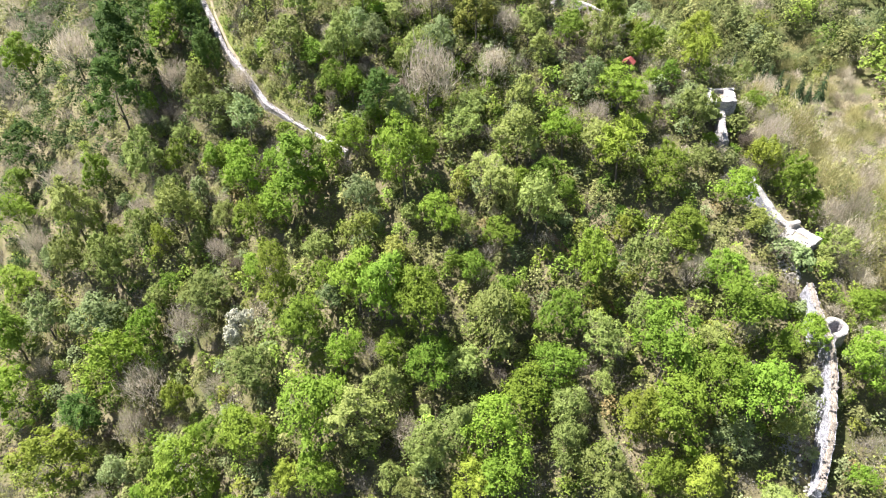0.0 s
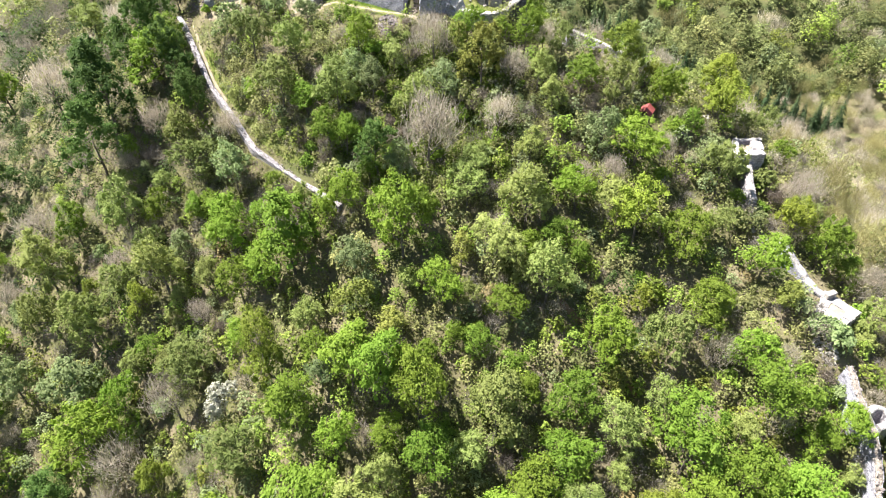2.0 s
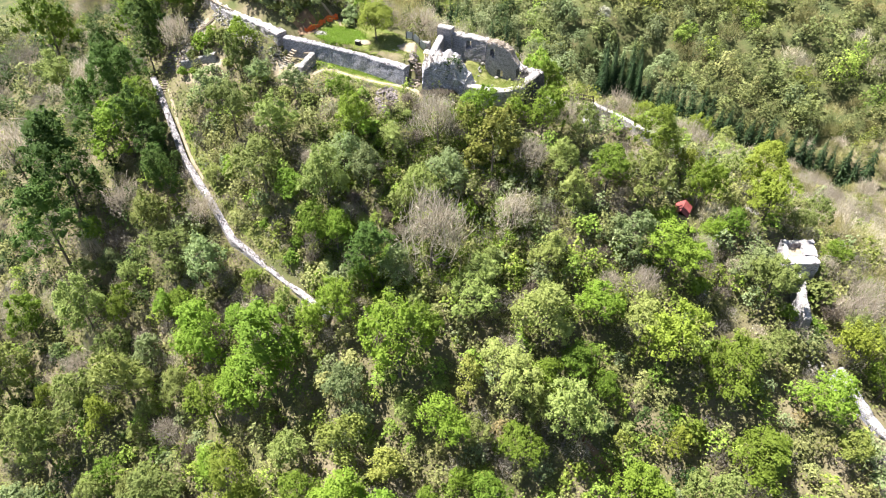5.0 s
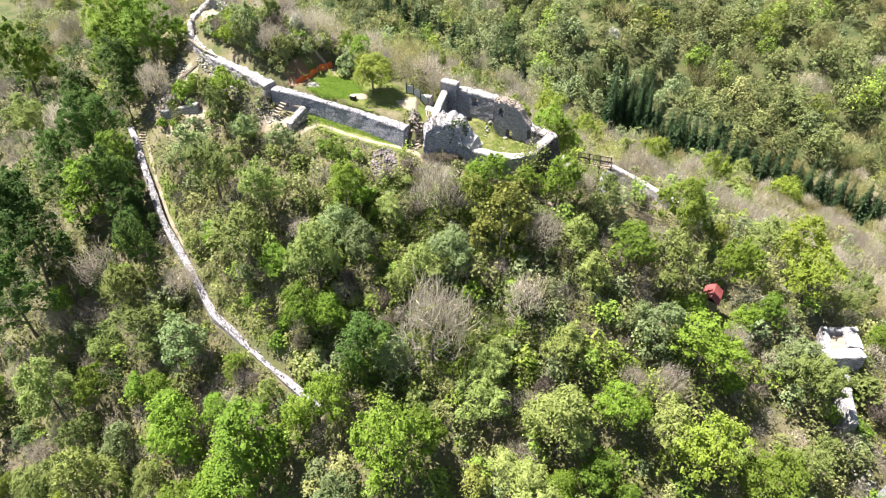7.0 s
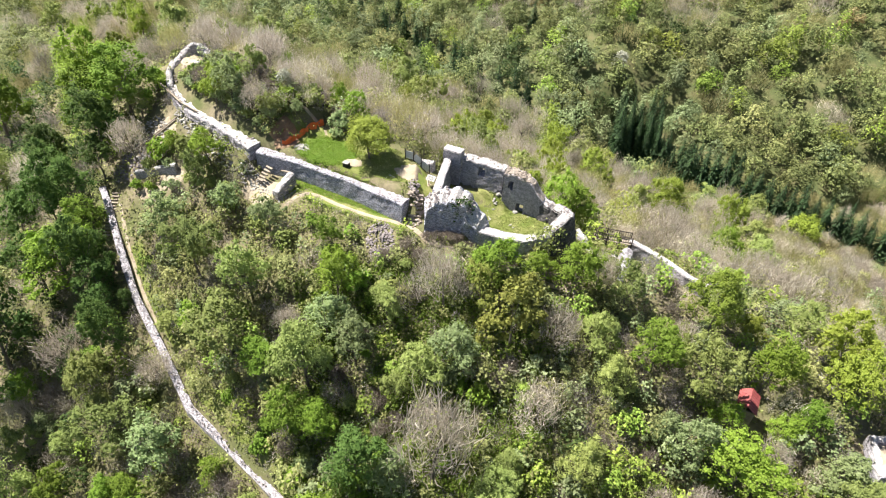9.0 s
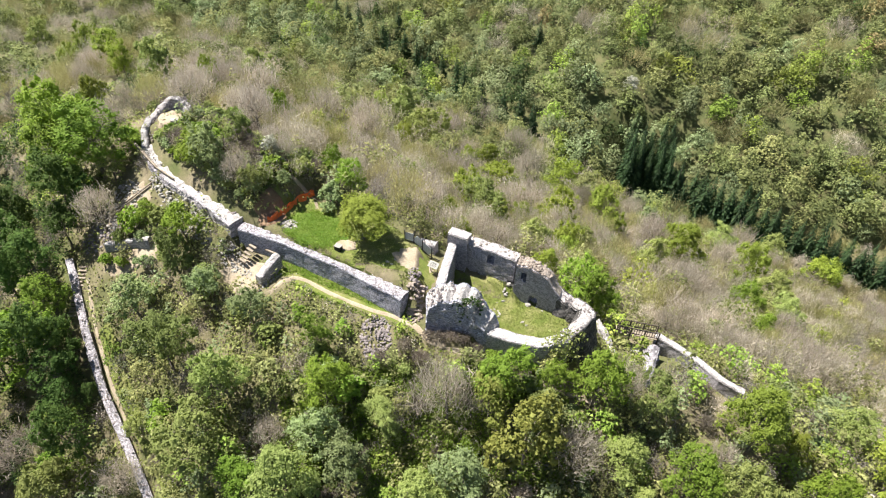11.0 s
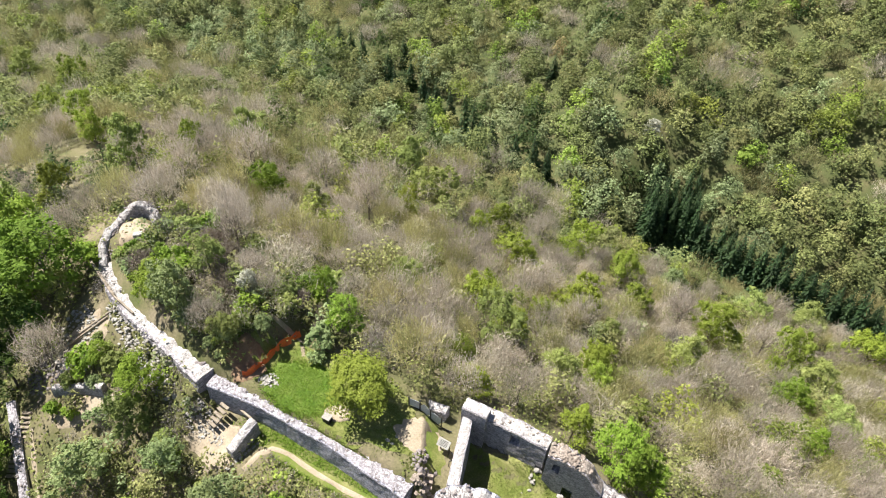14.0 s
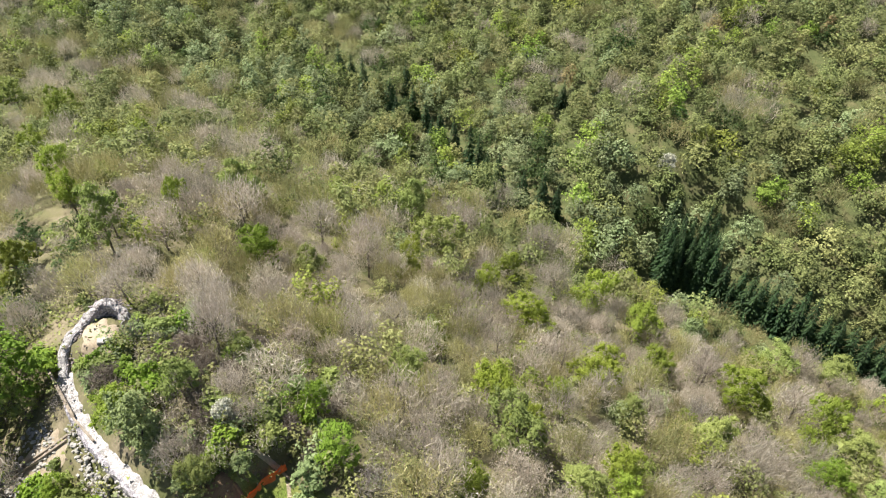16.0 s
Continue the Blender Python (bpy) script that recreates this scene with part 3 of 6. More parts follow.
patch("lawn_bank", -13.4, 1.5, 7.6, 1.25, -26, LAWN, "strip of grass at the foot of the long wall", lift=0.03)
patch("digging_earth", -22.0, 3.4, 2.6, 1.8, -30, EARTH, "pale dug-over earth beside the walls", category="earth")
patch("rubble_earth", -36.2, 11.5, 3.0, 2.2, 40, EARTH, "pale rubble and earth slope under the upper wall", category="earth")
patch("ledge_earth", -34.5, 6.8, 3.2, 1.0, 10, EARTH, "sandy ledge in front of the terrace wall", category="earth")
patch("tip_earth", -33.4, 19.6, 1.5, 2.8, 20, EARTH, "sandy floor inside the end tower", category="earth")

# ---- plants ----
rng = np.random.default_rng(7)


def leaves(centres, normals, sizes, r):
    """Leaf sprays: small three-sided blades; returns corner rows and faces."""
    n = len(centres)
    t = r.normal(size=(n, 3))
    t -= (t * normals).sum(1)[:, None] * normals
    t /= np.linalg.norm(t, axis=1)[:, None] + 1e-9
    b = np.cross(normals, t)
    s, droop = sizes[:, None], normals * (sizes * r.uniform(-0.1, 0.3, n))[:, None]
    v = np.stack([centres - t * s * 0.5 - b * s * 0.35, centres + t * s * 0.5 - b * s * 0.3, centres + b * s * 0.6 - droop], 1)
    return v.reshape(-1, 3), np.arange(3 * n).reshape(n, 3)


def facing(d, r, up=0.5, stray=0.62):
    """Leaves turn outwards and up to the light, each a little askew."""
    d = d + np.array([-0.15, 0.15, up]) + unit(len(d), r) * stray
    return d / np.linalg.norm(d, axis=1)[:, None]


def raw_mesh(name, verts, faces, material):
    me = bpy.data.meshes.new(name)
    me.from_pydata(verts.tolist() if hasattr(verts, "tolist") else verts, [], faces.tolist() if hasattr(faces, "tolist") else faces)
    me.materials.append(material)
    me.update()
    return me


def unit(n, r):
    v = r.normal(size=(n, 3))
    return v / np.linalg.norm(v, axis=1)[:, None]


def crown_points(r, radius, tall, lobes, n, low=0.0, loose=0.2, tufts=6):
    """Leaf places over an uneven crown: a few heads of different height, each covered in many small puffs, some leaves loose between.
    Also gives the places and sizes of the puffs."""
    heads = 3 + int(lobes > 13) + int(r.integers(3))
    a = np.arange(heads) * 2.4 + r.uniform(-0.6, 0.6, heads)
    size = r.uniform(0.36, 0.58, heads) * radius
    out = np.where(np.arange(heads) == 0, 0.12, 1) * np.minimum(r.uniform(0.4, 0.72, heads) * radius, 1.05 * radius - size)
    half = np.maximum(size * r.uniform(0.95, 1.45, heads), 0.22 * tall)
    top = tall * np.where(np.arange(heads) == 0, 1.0, r.uniform(0.56, 0.96, heads))
    c = np.stack([np.cos(a) * out, np.sin(a) * out, np.maximum(top - half, half * 0.9)], 1)
    box = np.stack([size, size, half], 1)
    puffs = lobes * tufts
    own = r.choice(heads, puffs, p=size ** 2 / (size ** 2).sum())
    d = unit(puffs, r)
    d[:, 2] = np.where(d[:, 2] < -0.45, -d[:, 2], d[:, 2])
    pc = c[own] + d * box[own] * r.uniform(0.66, 0.98, puffs)[:, None]
    ps = r.uniform(0.09, 0.21, puffs) * radius
    pick = r.choice(puffs, n, p=ps ** 2 / (ps ** 2).sum())
    e = unit(n, r)
    e[:, 2] = np.where(e[:, 2] < -0.5, -e[:, 2], e[:, 2])
    p = pc[pick] + e * (ps[pick] * r.uniform(0.35, 1.1, n) ** 0.7)[:, None]
    d = d[pick] * 0.5 + e * 0.7
    k = r.random(n) < loose
    own = r.choice(heads, n)
    q = unit(n, r)
    q[:, 2] = np.where(q[:, 2] < -0.3, -q[:, 2], q[:, 2])
    p[k] = (c[own] + q * box[own] * r.uniform(0.5, 1.12, n)[:, None])[k]
    d[k] = q[k]
    p[:, 2] = np.maximum(p[:, 2], 0.04 * tall + low)
    return p, d / np.linalg.norm(d, axis=1)[:, None], pc, ps


def swell(d, seed):
    """How far a lumpy dome reaches in each direction."""
    return np.array([0.8 + 0.36 * noise.noise(Vector(q) * 1.7 + Vector((seed * 5.0, 0, 0))) + 0.2 * noise.noise(Vector(q) * 4.6 + Vector((0, seed * 3.0, 0))) for q in d])


def dome_points(r, n, seed, thin=0.86):
    """Leaf places over a lumpy dome of about unit radius that reaches down to the ground, and the way each faces."""
    d = unit(n, r)
    d[:, 2] = np.where(d[:, 2] < -0.4, -d[:, 2], d[:, 2])
    p = d * (swell(d, seed) * r.uniform(thin, 1.1, n))[:, None] * [1, 1, 0.95] + [0, 0, 1.0]
    return p, d


def tube(verts, faces, a, b, ra, rb, sides=5):
    a, b = Vector(a), Vector(b)
    q = (b - a).to_track_quat("Z", "Y")
    k = len(verts)
    for p, w in ((a, ra), (b, rb)):
        for i in range(sides):
            g = 2 * math.pi * i / sides
            verts.append(tuple(p + q @ Vector((math.cos(g) * w, math.sin(g) * w, 0))))
    for i in range(sides):
        j = (i + 1) % sides
        faces.append((k + i, k + j, k + sides + j, k + sides + i))


def trunk_mesh(r, tall, reach, girth, limbs=5):
    """A tapered trunk that bends a little, with limbs."""
    v, f = [], []
    p = [(0, 0, -0.8)]
    for k in range(1, 5):
        p.append((p[-1][0] + r.normal() * 0.05 * tall * 0.4, p[-1][1] + r.normal() * 0.05 * tall * 0.4, tall * 0.85 * k / 4))
    for k in range(4):
        tube(v, f, p[k], p[k + 1], girth * (1 - 0.22 * k), girth * (0.78 - 0.22 * k) if k < 3 else girth * 0.08, 6)
    for k in range(limbs):
        base = Vector(p[1]).lerp(Vector(p[3]), r.uniform(0, 1))
        a = r.uniform(0, 6.28)
        tip = base + Vector((math.cos(a) * reach * r.uniform(0.5, 0.8), math.sin(a) * reach * r.uniform(0.5, 0.8), r.uniform(0.2, 0.5) * reach))
        mid = base.lerp(tip, 0.5) + Vector((0, 0, 0.1 * reach))
        tube(v, f, base, mid, girth * 0.4, girth * 0.25, 3)
        tube(v, f, mid, tip, girth * 0.25, girth * 0.06, 3)
    return v, f


def tuft_blobs(r, places, sizes):
    """The dense shaded leaf inside each tuft: small uneven eight-sided lumps."""
    q = np.array([(1, 0, 0), (-1, 0, 0), (0, 1, 0), (0, -1, 0), (0, 0, 1), (0, 0, -1)], float)
    g = np.array([(0, 2, 4), (2, 1, 4), (1, 3, 4), (3, 0, 4), (2, 0, 5), (1, 2, 5), (3, 1, 5), (0, 3, 5)])
    n = len(places)
    v = (q[None] + r.normal(size=(n, 6, 3)) * 0.25) * sizes[:, None, None] + places[:, None]
    return v.reshape(-1, 3), (g[None] + 6 * np.arange(n)[:, None, None]).reshape(-1, 3)


def broadleaf(seed, material, n=4200, leaf=(0.075, 0.175), radius=2.6, tall=6.4, lobes=16, round_top=False):
    """A crown of leaf sprays in many tufts, on a trunk with limbs."""
    r = np.random.default_rng(seed)
    p, d, tufts, sizes = crown_points(r, radius, tall, lobes, n)
    if round_top:
        p, d = dome_points(r, n, seed, 0.7)
        p = p * [radius, radius, tall * 0.42] + [0, 0, tall * 0.12]
    else:  # a closed inner crown behind the puffs
        k = r.random(n) < 0.22
        q, e = dome_points(r, n, seed * 0.37, 0.8)
        p[k], d[k] = (q * [radius * 0.88, radius * 0.88, tall * 0.43] + [0, 0, tall * 0.08])[k], e[k]
    v, f = leaves(p, facing(d, r, 0.8 if round_top else 0.5), r.uniform(*leaf, n), r)
    if not round_top:
        q, g = tuft_blobs(r, tufts, sizes * 0.6)
        v, f = np.concatenate([v, q]), np.concatenate([f, g + len(v)])
    tv, tf = trunk_mesh(r, tall * 0.8, radius, 0.14)
    return raw_mesh("crown", v, f, material), raw_mesh("trunk", tv, tf, BARK), radius


def ribbons(a, mid, b, wa, wb):
    """Thin twigs: each a bent two-piece ribbon from a over mid to b."""
    n = len(a)
    d = b - a
    s = np.cross(d, unit(n, rng))
    s /= np.linalg.norm(s, axis=1)[:, None] + 1e-9
    v = np.stack([a - s * wa, a + s * wa, mid - s * (wa + wb) / 2, mid + s * (wa + wb) / 2, b], 1).reshape(-1, 3)
    k = np.arange(n)[:, None] * 5
    return v, (k + np.array([[0, 1, 3, 2]])).tolist() + (k + np.array([[2, 3, 4]])).tolist()


def slivers(a, b, width, r):
    """Fine twigs: slim single blades."""
    n = len(a)
    t = np.cross(b - a, unit(n, r))
    t /= np.linalg.norm(t, axis=1)[:, None] + 1e-9
    v = np.stack([a - t * width, a + t * width, b], 1).reshape(-1, 3)
    return v, np.arange(3 * n).reshape(n, 3)


def twig_lines(r, radius, tall, n, lobes=12):
    """Where the twigs of a leafless dome begin and end: they rise steeply, spreading a little from low on the stem."""
    p, d = dome_points(r, n, lobes + tall, 0.62)
    p = p * [radius, radius, tall * 0.5]
    foot = p * [0.3, 0.3, 0.0] + r.normal(size=(n, 3)) * 0.05 * radius
    way = p - foot
    return p - way * r.uniform(0.08, 0.26, n)[:, None] + r.normal(size=(n, 3)) * 0.09 * radius, p + r.normal(size=(n, 3)) * 0.09 * radius


def bare_tree(seed, material, buds=None, n=200, radius=2.6, tall=6.2):
    """A tree still bare: limbs, a dome of upward branches and fine twigs, with some opening buds."""
    r = np.random.default_rng(seed)
    tv, tf = trunk_mesh(r, tall * 0.75, radius, 0.13, 9)
    a, b = twig_lines(r, radius, tall, n)
    v, f = ribbons(a, (a + b) / 2 + r.normal(size=(n, 3)) * 0.1, b, 0.03, 0.018)
    a2, b2 = twig_lines(r, radius, tall, n * 5)
    v2, f2 = slivers(a2, b2, 0.017, r)
    f = f + (f2 + len(v)).tolist()
    crown = raw_mesh("twig_crown", np.r_[v, v2], f, material)
    bud = None
    if buds is not None:
        q, d, _, _ = crown_points(r, radius, tall, 12, n)
        lv, lf = leaves(q, unit(n, r), r.uniform(0.08, 0.17, n), r)
        bud = raw_mesh("young_foliage", lv, lf, buds)
    return crown, raw_mesh("trunk", tv, tf, BARK), radius, bud


def conifer(seed, tall=8.2, radius=1.9):
    """A spruce: tiers of narrow drooping boughs round a straight stem, ragged at their ends."""
    r = np.random.default_rng(seed)
    stem, left, right = [], [], []
    z = 0.4
    while z < tall * 0.985:
        w = radius * 1.1 * (1 - z / tall) ** 0.9 + 0.05
        m = max(7, int(24 * w / radius) + 4)
        for k in range(m):
            a = 2 * math.pi * (k + r.uniform(-0.45, 0.45)) / m
            q, half = w * r.uniform(0.6, 1.2), 0.36 * math.pi / m + 0.06
            drop, low = 0.36 * w + r.normal() * 0.1, r.uniform(-0.12, 0.2)
            stem.append((math.cos(a) * 0.05, math.sin(a) * 0.05, z + low + 0.1))
            left.append((math.cos(a - half) * q * 0.9, math.sin(a - half) * q * 0.9, z + low - drop))
            right.append((math.cos(a + half) * q, math.sin(a + half) * q, z + low - drop * r.uniform(0.7, 1.2)))
        z += 0.26 + 0.1 * w
    v = np.stack([np.array(stem), np.array(left), np.array(right)], 1).reshape(-1, 3)
    tv, tf = [], []
    tube(tv, tf, (0, 0, -0.8), (0, 0, tall * 0.97), 0.14, 0.02, 6)
    return raw_mesh("needle_crown", v, np.arange(len(v)).reshape(-1, 3), NEEDLES), raw_mesh("trunk", tv, tf, BARK), radius


KINDS = {}


def template(kind, name, label, category, group, meshes):
    KINDS.setdefault(kind, {"name": name, "label": label, "category": category, "group": group, "meshes": []})["meshes"].append(meshes)


for s in range(5):
    template("FRESH", "broadleaf_tree", "broadleaf tree in bright fresh spring leaf on the hillside", "tree", "trees on the hillside", broadleaf(100 + s, LEAF_FRESH, lobes=13 + 2 * s))
for s in range(3):
    template("YELLOW", "broadleaf_tree", "broadleaf tree in yellow-green young leaf on the hillside", "tree", "trees on the hillside", broadleaf(120 + s, LEAF_YELLOW, lobes=15 + s))
for s in range(3):
    template("DEEP", "broadleaf_tree", "dense dark green tree on the shaded slope", "tree", "trees on the hillside", broadleaf(140 + s, LEAF_DEEP, tall=7.8, lobes=17))
for s in range(4):
    template("OLIVE", "broadleaf_tree", "olive-green tree with thin new foliage", "tree", "trees on the hillside", broadleaf(160 + s, LEAF_OLIVE, n=3900, leaf=(0.075, 0.17), lobes=19))
for s in range(2):
    template("PALE", "broadleaf_tree", "pale grey-green bushy tree", "tree", "trees on the hillside", broadleaf(180 + s, LEAF_PALE, n=2600, leaf=(0.1, 0.23), lobes=18))
for s in range(2):
    template("RUST", "broadleaf_tree", "small tree in rusty brownish young leaf", "tree", "trees on the hillside", broadleaf(190 + s, LEAF_RUST, n=1900, leaf=(0.12, 0.28), lobes=16))
template("BLOSSOM", "blossoming_tree", "small tree covered in white blossom", "tree", "trees on the hillside", broadleaf(200, BLOSSOM, n=1500, leaf=(0.14, 0.3), lobes=16))
for s in range(4):
    template("BARE", "bare_tree", "leafless grey-brown tree with fine upright twigs", "tree", "bare trees on the hillside", bare_tree(210 + s, TWIG, (None, LEAF_OLIVE, LEAF_YELLOW, None)[s]))
for s in range(2):
    template("CONIFER", "spruce_tree", "dark spruce in a dense planted row", "tree", "spruces in the valley", conifer(230 + s))
for s in range(3):
    template("SHRUB", "shrub", "low green shrub among dry brush", "shrub", "shrubs on the slope", broadleaf(240 + s, (LEAF_OLIVE, LEAF_FRESH, LEAF_PALE)[s], n=700, leaf=(0.12, 0.28), radius=1.2, tall=1.7, lobes=11))
for s in range(2):
    template("BRUSH", "dry_shrub", "leafless brown shrub of tangled twigs", "shrub", "shrubs on the slope", bare_tree(250 + s, DRY, None, n=170, radius=1.3, tall=2.0))

placed = []


def plant(kind, x, y, radius, r, tilt=0.05):
    """One plant as a thing of its own; its meshes are shared with its like."""
    k = KINDS[kind]
    meshes = k["meshes"][r.integers(len(k["meshes"]))]
    s = radius / meshes[2]
    ob = new(k["name"])
    tall, wide = s * r.uniform(0.88, 1.3), r.uniform(0.86, 1.16)
    ob.matrix_basis = Matrix.LocRotScale((x, y, ground(x, y)), Euler((r.normal() * tilt, r.normal() * tilt, r.uniform(0, 6.28))), (s * wide, s / wide, tall))
    for me in (meshes[0], meshes[1], *meshes[3:]):
        if me is not None:
            new(me.name.split(".")[0], me).parent = ob
    placed.append((x, y, radius))
    return tagged(ob, k["label"], k["category"], k["group"])



# ---- loose things about the castle ----
WOOD = mottled("weathered_timber", [(0.3, (0.16, 0.13, 0.10)), (0.7, (0.34, 0.29, 0.235))], 2.0, 18, bump=0.6)
DARKWOOD = mottled("dark_stained_wood", [(0.3, (0.06, 0.05, 0.042)), (0.7, (0.12, 0.1, 0.085))], 2.0, 18)
NET = mottled("orange_plastic_net", [(0.3, (0.7, 0.12, 0.035)), (0.7, (0.85, 0.2, 0.06))], 1.2, 16, rough=0.6)
ROOF = mottled("faded_red_sheet", [(0.3, (0.22, 0.05, 0.05)), (0.7, (0.3, 0.085, 0.08))], 1.2, 9, rough=0.6)
BOARD = mottled("pale_sign_board", [(0.3, (0.248, 0.244, 0.226)), (0.7, (0.307, 0.302, 0.284))], 2.0, 12, rough=0.5)
WIRE = mottled("grey_sheet_panel", [(0.3, (0.42, 0.45, 0.48)), (0.7, (0.5, 0.53, 0.56))], 1.0, 9, rough=0.6)
BLACK = mottled("black_painted_metal", [(0.3, (0.012, 0.012, 0.013)), (0.7, (0.03, 0.03, 0.032))], 2.0, 20, rough=0.5)
ROCK = mottled("pale_limestone_rubble", [(0.3, (0.23, 0.217, 0.198)), (0.5, (0.318, 0.302, 0.278)), (0.7, (0.416, 0.398, 0.371))], 1.1, 9)
SCREE = mottled("purplish_grey_rubble", [(0.3, (0.156, 0.135, 0.135)), (0.5, (0.221, 0.193, 0.193)), (0.7, (0.312, 0.279, 0.275))], 2.2, 11)
BROWNSTONE = mottled("brownish_rubble", [(0.3, (0.18, 0.148, 0.123)), (0.5, (0.279, 0.234, 0.201)), (0.7, (0.369, 0.32, 0.279))], 2.0, 11)
BROWN = mottled("brown_turned_soil", [(0.3, (0.156, 0.0984, 0.0615)), (0.7, (0.271, 0.18, 0.115))], 0.9, 9)
IVY = leaf_material("ivy_leaves", (0.02, 0.05, 0.012), (0.045, 0.09, 0.02), (0.09, 0.15, 0.035), 0.1)


def stone_mesh(seed, material, flat=0.7):
    rs = random.Random(seed)
    bm = bmesh.new()
    bmesh.ops.create_icosphere(bm, subdivisions=1, radius=0.5)
    for v in bm.verts:
        v.co *= rs.uniform(0.72, 1.18)
        v.co.z *= flat
        v.co.x *= 1.25
        v.co = Vector([max(-0.48, min(0.48, c)) for c in v.co])
    me = bpy.data.meshes.new("stone")
    bm.to_mesh(me)
    bm.free()
    me.materials.append(material)
    return me


STONES = {"rock": [stone_mesh(s, ROCK) for s in range(5)], "scree": [stone_mesh(10 + s, SCREE) for s in range(5)], "slab": [stone_mesh(20 + s, ROCK, 0.3) for s in range(3)], "brown": [stone_mesh(30 + s, BROWNSTONE) for s in range(4)]}


def stones(name, spots, kind, label, category="rubble", seed=1):
    """A heap or setting of stones: each stone is a part of its own. spots: x, y, size, height above the ground."""
    rs = random.Random(seed)
    x0, y0 = spots[0][0], spots[0][1]
    heap = new(name)
    heap.location = (x0, y0, ground(x0, y0))
    for x, y, size, up in spots:
        one = new("stone", rs.choice(STONES[kind]))
        one.parent = heap
        s = size * rs.uniform(0.8, 1.2)
        one.matrix_basis = Matrix.LocRotScale((x - x0, y - y0, ground(x, y) + up - ground(x0, y0)), Euler((rs.gauss(0, 0.35), rs.gauss(0, 0.35), rs.uniform(0, 6.28))), (s, s * rs.uniform(0.7, 1), s * rs.uniform(0.7, 1.1)))
    return tagged(heap, label, category)


def heap_spots(cx, cy, rx, ry, turn, count, sizes, pile, seed):
    rs = random.Random(seed)
    c, s = math.cos(radians(turn)), math.sin(radians(turn))
    out = []
    for _ in range(count):
        a, q = rs.uniform(0, 6.28), math.sqrt(rs.random())
        u, v = math.cos(a) * q * rx, math.sin(a) * q * ry
        out.append((cx + c * u - s * v, cy + s * u + c * v, rs.uniform(*sizes), pile * (1 - q) * rs.random() + 0.02))
    return out


stones("rubble_heap", heap_spots(-9.1, -3.2, 1.35, 1.9, 10, 260, (0.16, 0.36), 0.4, 1), "scree", "heap of purplish grey building rubble below the path", seed=1)
stones("rubble_slope", heap_spots(-37.3, 12.0, 2.6, 3.0, 35, 260, (0.15, 0.45), 0.4, 2), "rock", "slope of pale fallen wall stones and debris", seed=2)
stones("rubble_slope", heap_spots(-39.6, 10.6, 2.2, 2.0, 35, 140, (0.18, 0.45), 0.3, 3), "scree", "shaded grey rubble below the upper wall", seed=3)
stones("rubble_slope", heap_spots(-29.0, 8.6, 4.2, 0.9, -38, 200, (0.14, 0.4), 0.3, 4), "rock", "pale stones at the foot of the upper wall", seed=4)
stones("rubble_slope", heap_spots(-23.2, 4.6, 2.2, 1.1, -35, 150, (0.12, 0.34), 0.25, 5), "rock", "pale stones in the dug-over ground", seed=5)
stones("rubble_slope", heap_spots(-30.4, 11.0, 5.2, 0.9, -38.5, 240, (0.15, 0.42), 1.0, 21), "rock", "pale fallen stones banked against the upper wall", seed=21)
stones("stone_row", [(-20.6 + 0.28 * k, 1.5 + 0.25 * k, 0.32, 0.05) for k in range(8)], "rock", "row of stones edging the path", "stones", 6)
stones("stone_ring", [(0.87 + 0.5 * math.cos(a * 0.7), -1.1 + 0.5 * math.sin(a * 0.7), 0.3, 0.05) for a in range(9)], "rock", "ring of pale stones in the grass of the yard", "stones", 7)
stones("loose_stones", [(1.75, 0.45, 0.42, 0.05), (1.2, 0.2, 0.22, 0.02), (4.6, -0.1, 0.3, 0.05), (5.1, -0.5, 0.25, 0.02), (3.9, 0.1, 0.55, 0.05), (3.3, -1.9, 0.35, 0.03), (3.6, -2.3, 0.3, 0.02)], "rock", "few loose white stones on the yard's grass", "stones", 8)
stones("stone_pile", heap_spots(-18.3, 6.9, 0.9, 0.6, -30, 60, (0.2, 0.42), 0.35, 9), "rock", "flat pile of pale stone slabs on the lawn", "stones", 9)
stones("loose_stones", [(-8.6, 2.4, 0.5, 0.03), (-8.2, 2.2, 0.4, 0.02), (-8.0, 2.7, 0.3, 0.02), (-8.9, 2.0, 0.25, 0.02)], "slab", "pale stones lying on the worn terrace grass", "stones", 10)
stones("rubble_slope", heap_spots(-5.9, 1.0, 0.8, 1.0, 0, 60, (0.25, 0.5), 0.3, 11), "scree", "tumbled grey stones beside the steps", seed=11)
stones("rubble_slope", heap_spots(-5.9, -0.9, 0.75, 1.3, 0, 90, (0.2, 0.45), 0.35, 20), "brown", "brown broken stones in the gap of the walls", seed=20)
stones("rubble_slope", heap_spots(37.6, -60.5, 1.8, 4.0, 20, 110, (0.3, 0.8), 0.2, 12), "rock", "pale scree beside the lower wall", seed=12)
stones("rubble_slope", heap_spots(39.9, -41.2, 1.3, 2.2, 10, 80, (0.3, 0.7), 0.3, 13), "rock", "fallen stones below the tower platform", seed=13)
stones("rubble_slope", heap_spots(36.4, -28.0, 0.9, 3.0, 12, 60, (0.3, 0.6), 0.2, 14), "rock", "fallen stones along the spur wall", seed=14)
stones("rock_outcrop", heap_spots(34.2, -10.6, 0.7, 0.9, 30, 16, (0.5, 0.9), 0.2, 15), "slab", "pale rock showing between the trees", "rock", 15)
stones("rock_outcrop", heap_spots(29.6, -16.2, 0.5, 0.8, 30, 14, (0.5, 0.8), 0.2, 16), "slab", "pale bluish slabs under the trees", "rock", 16)
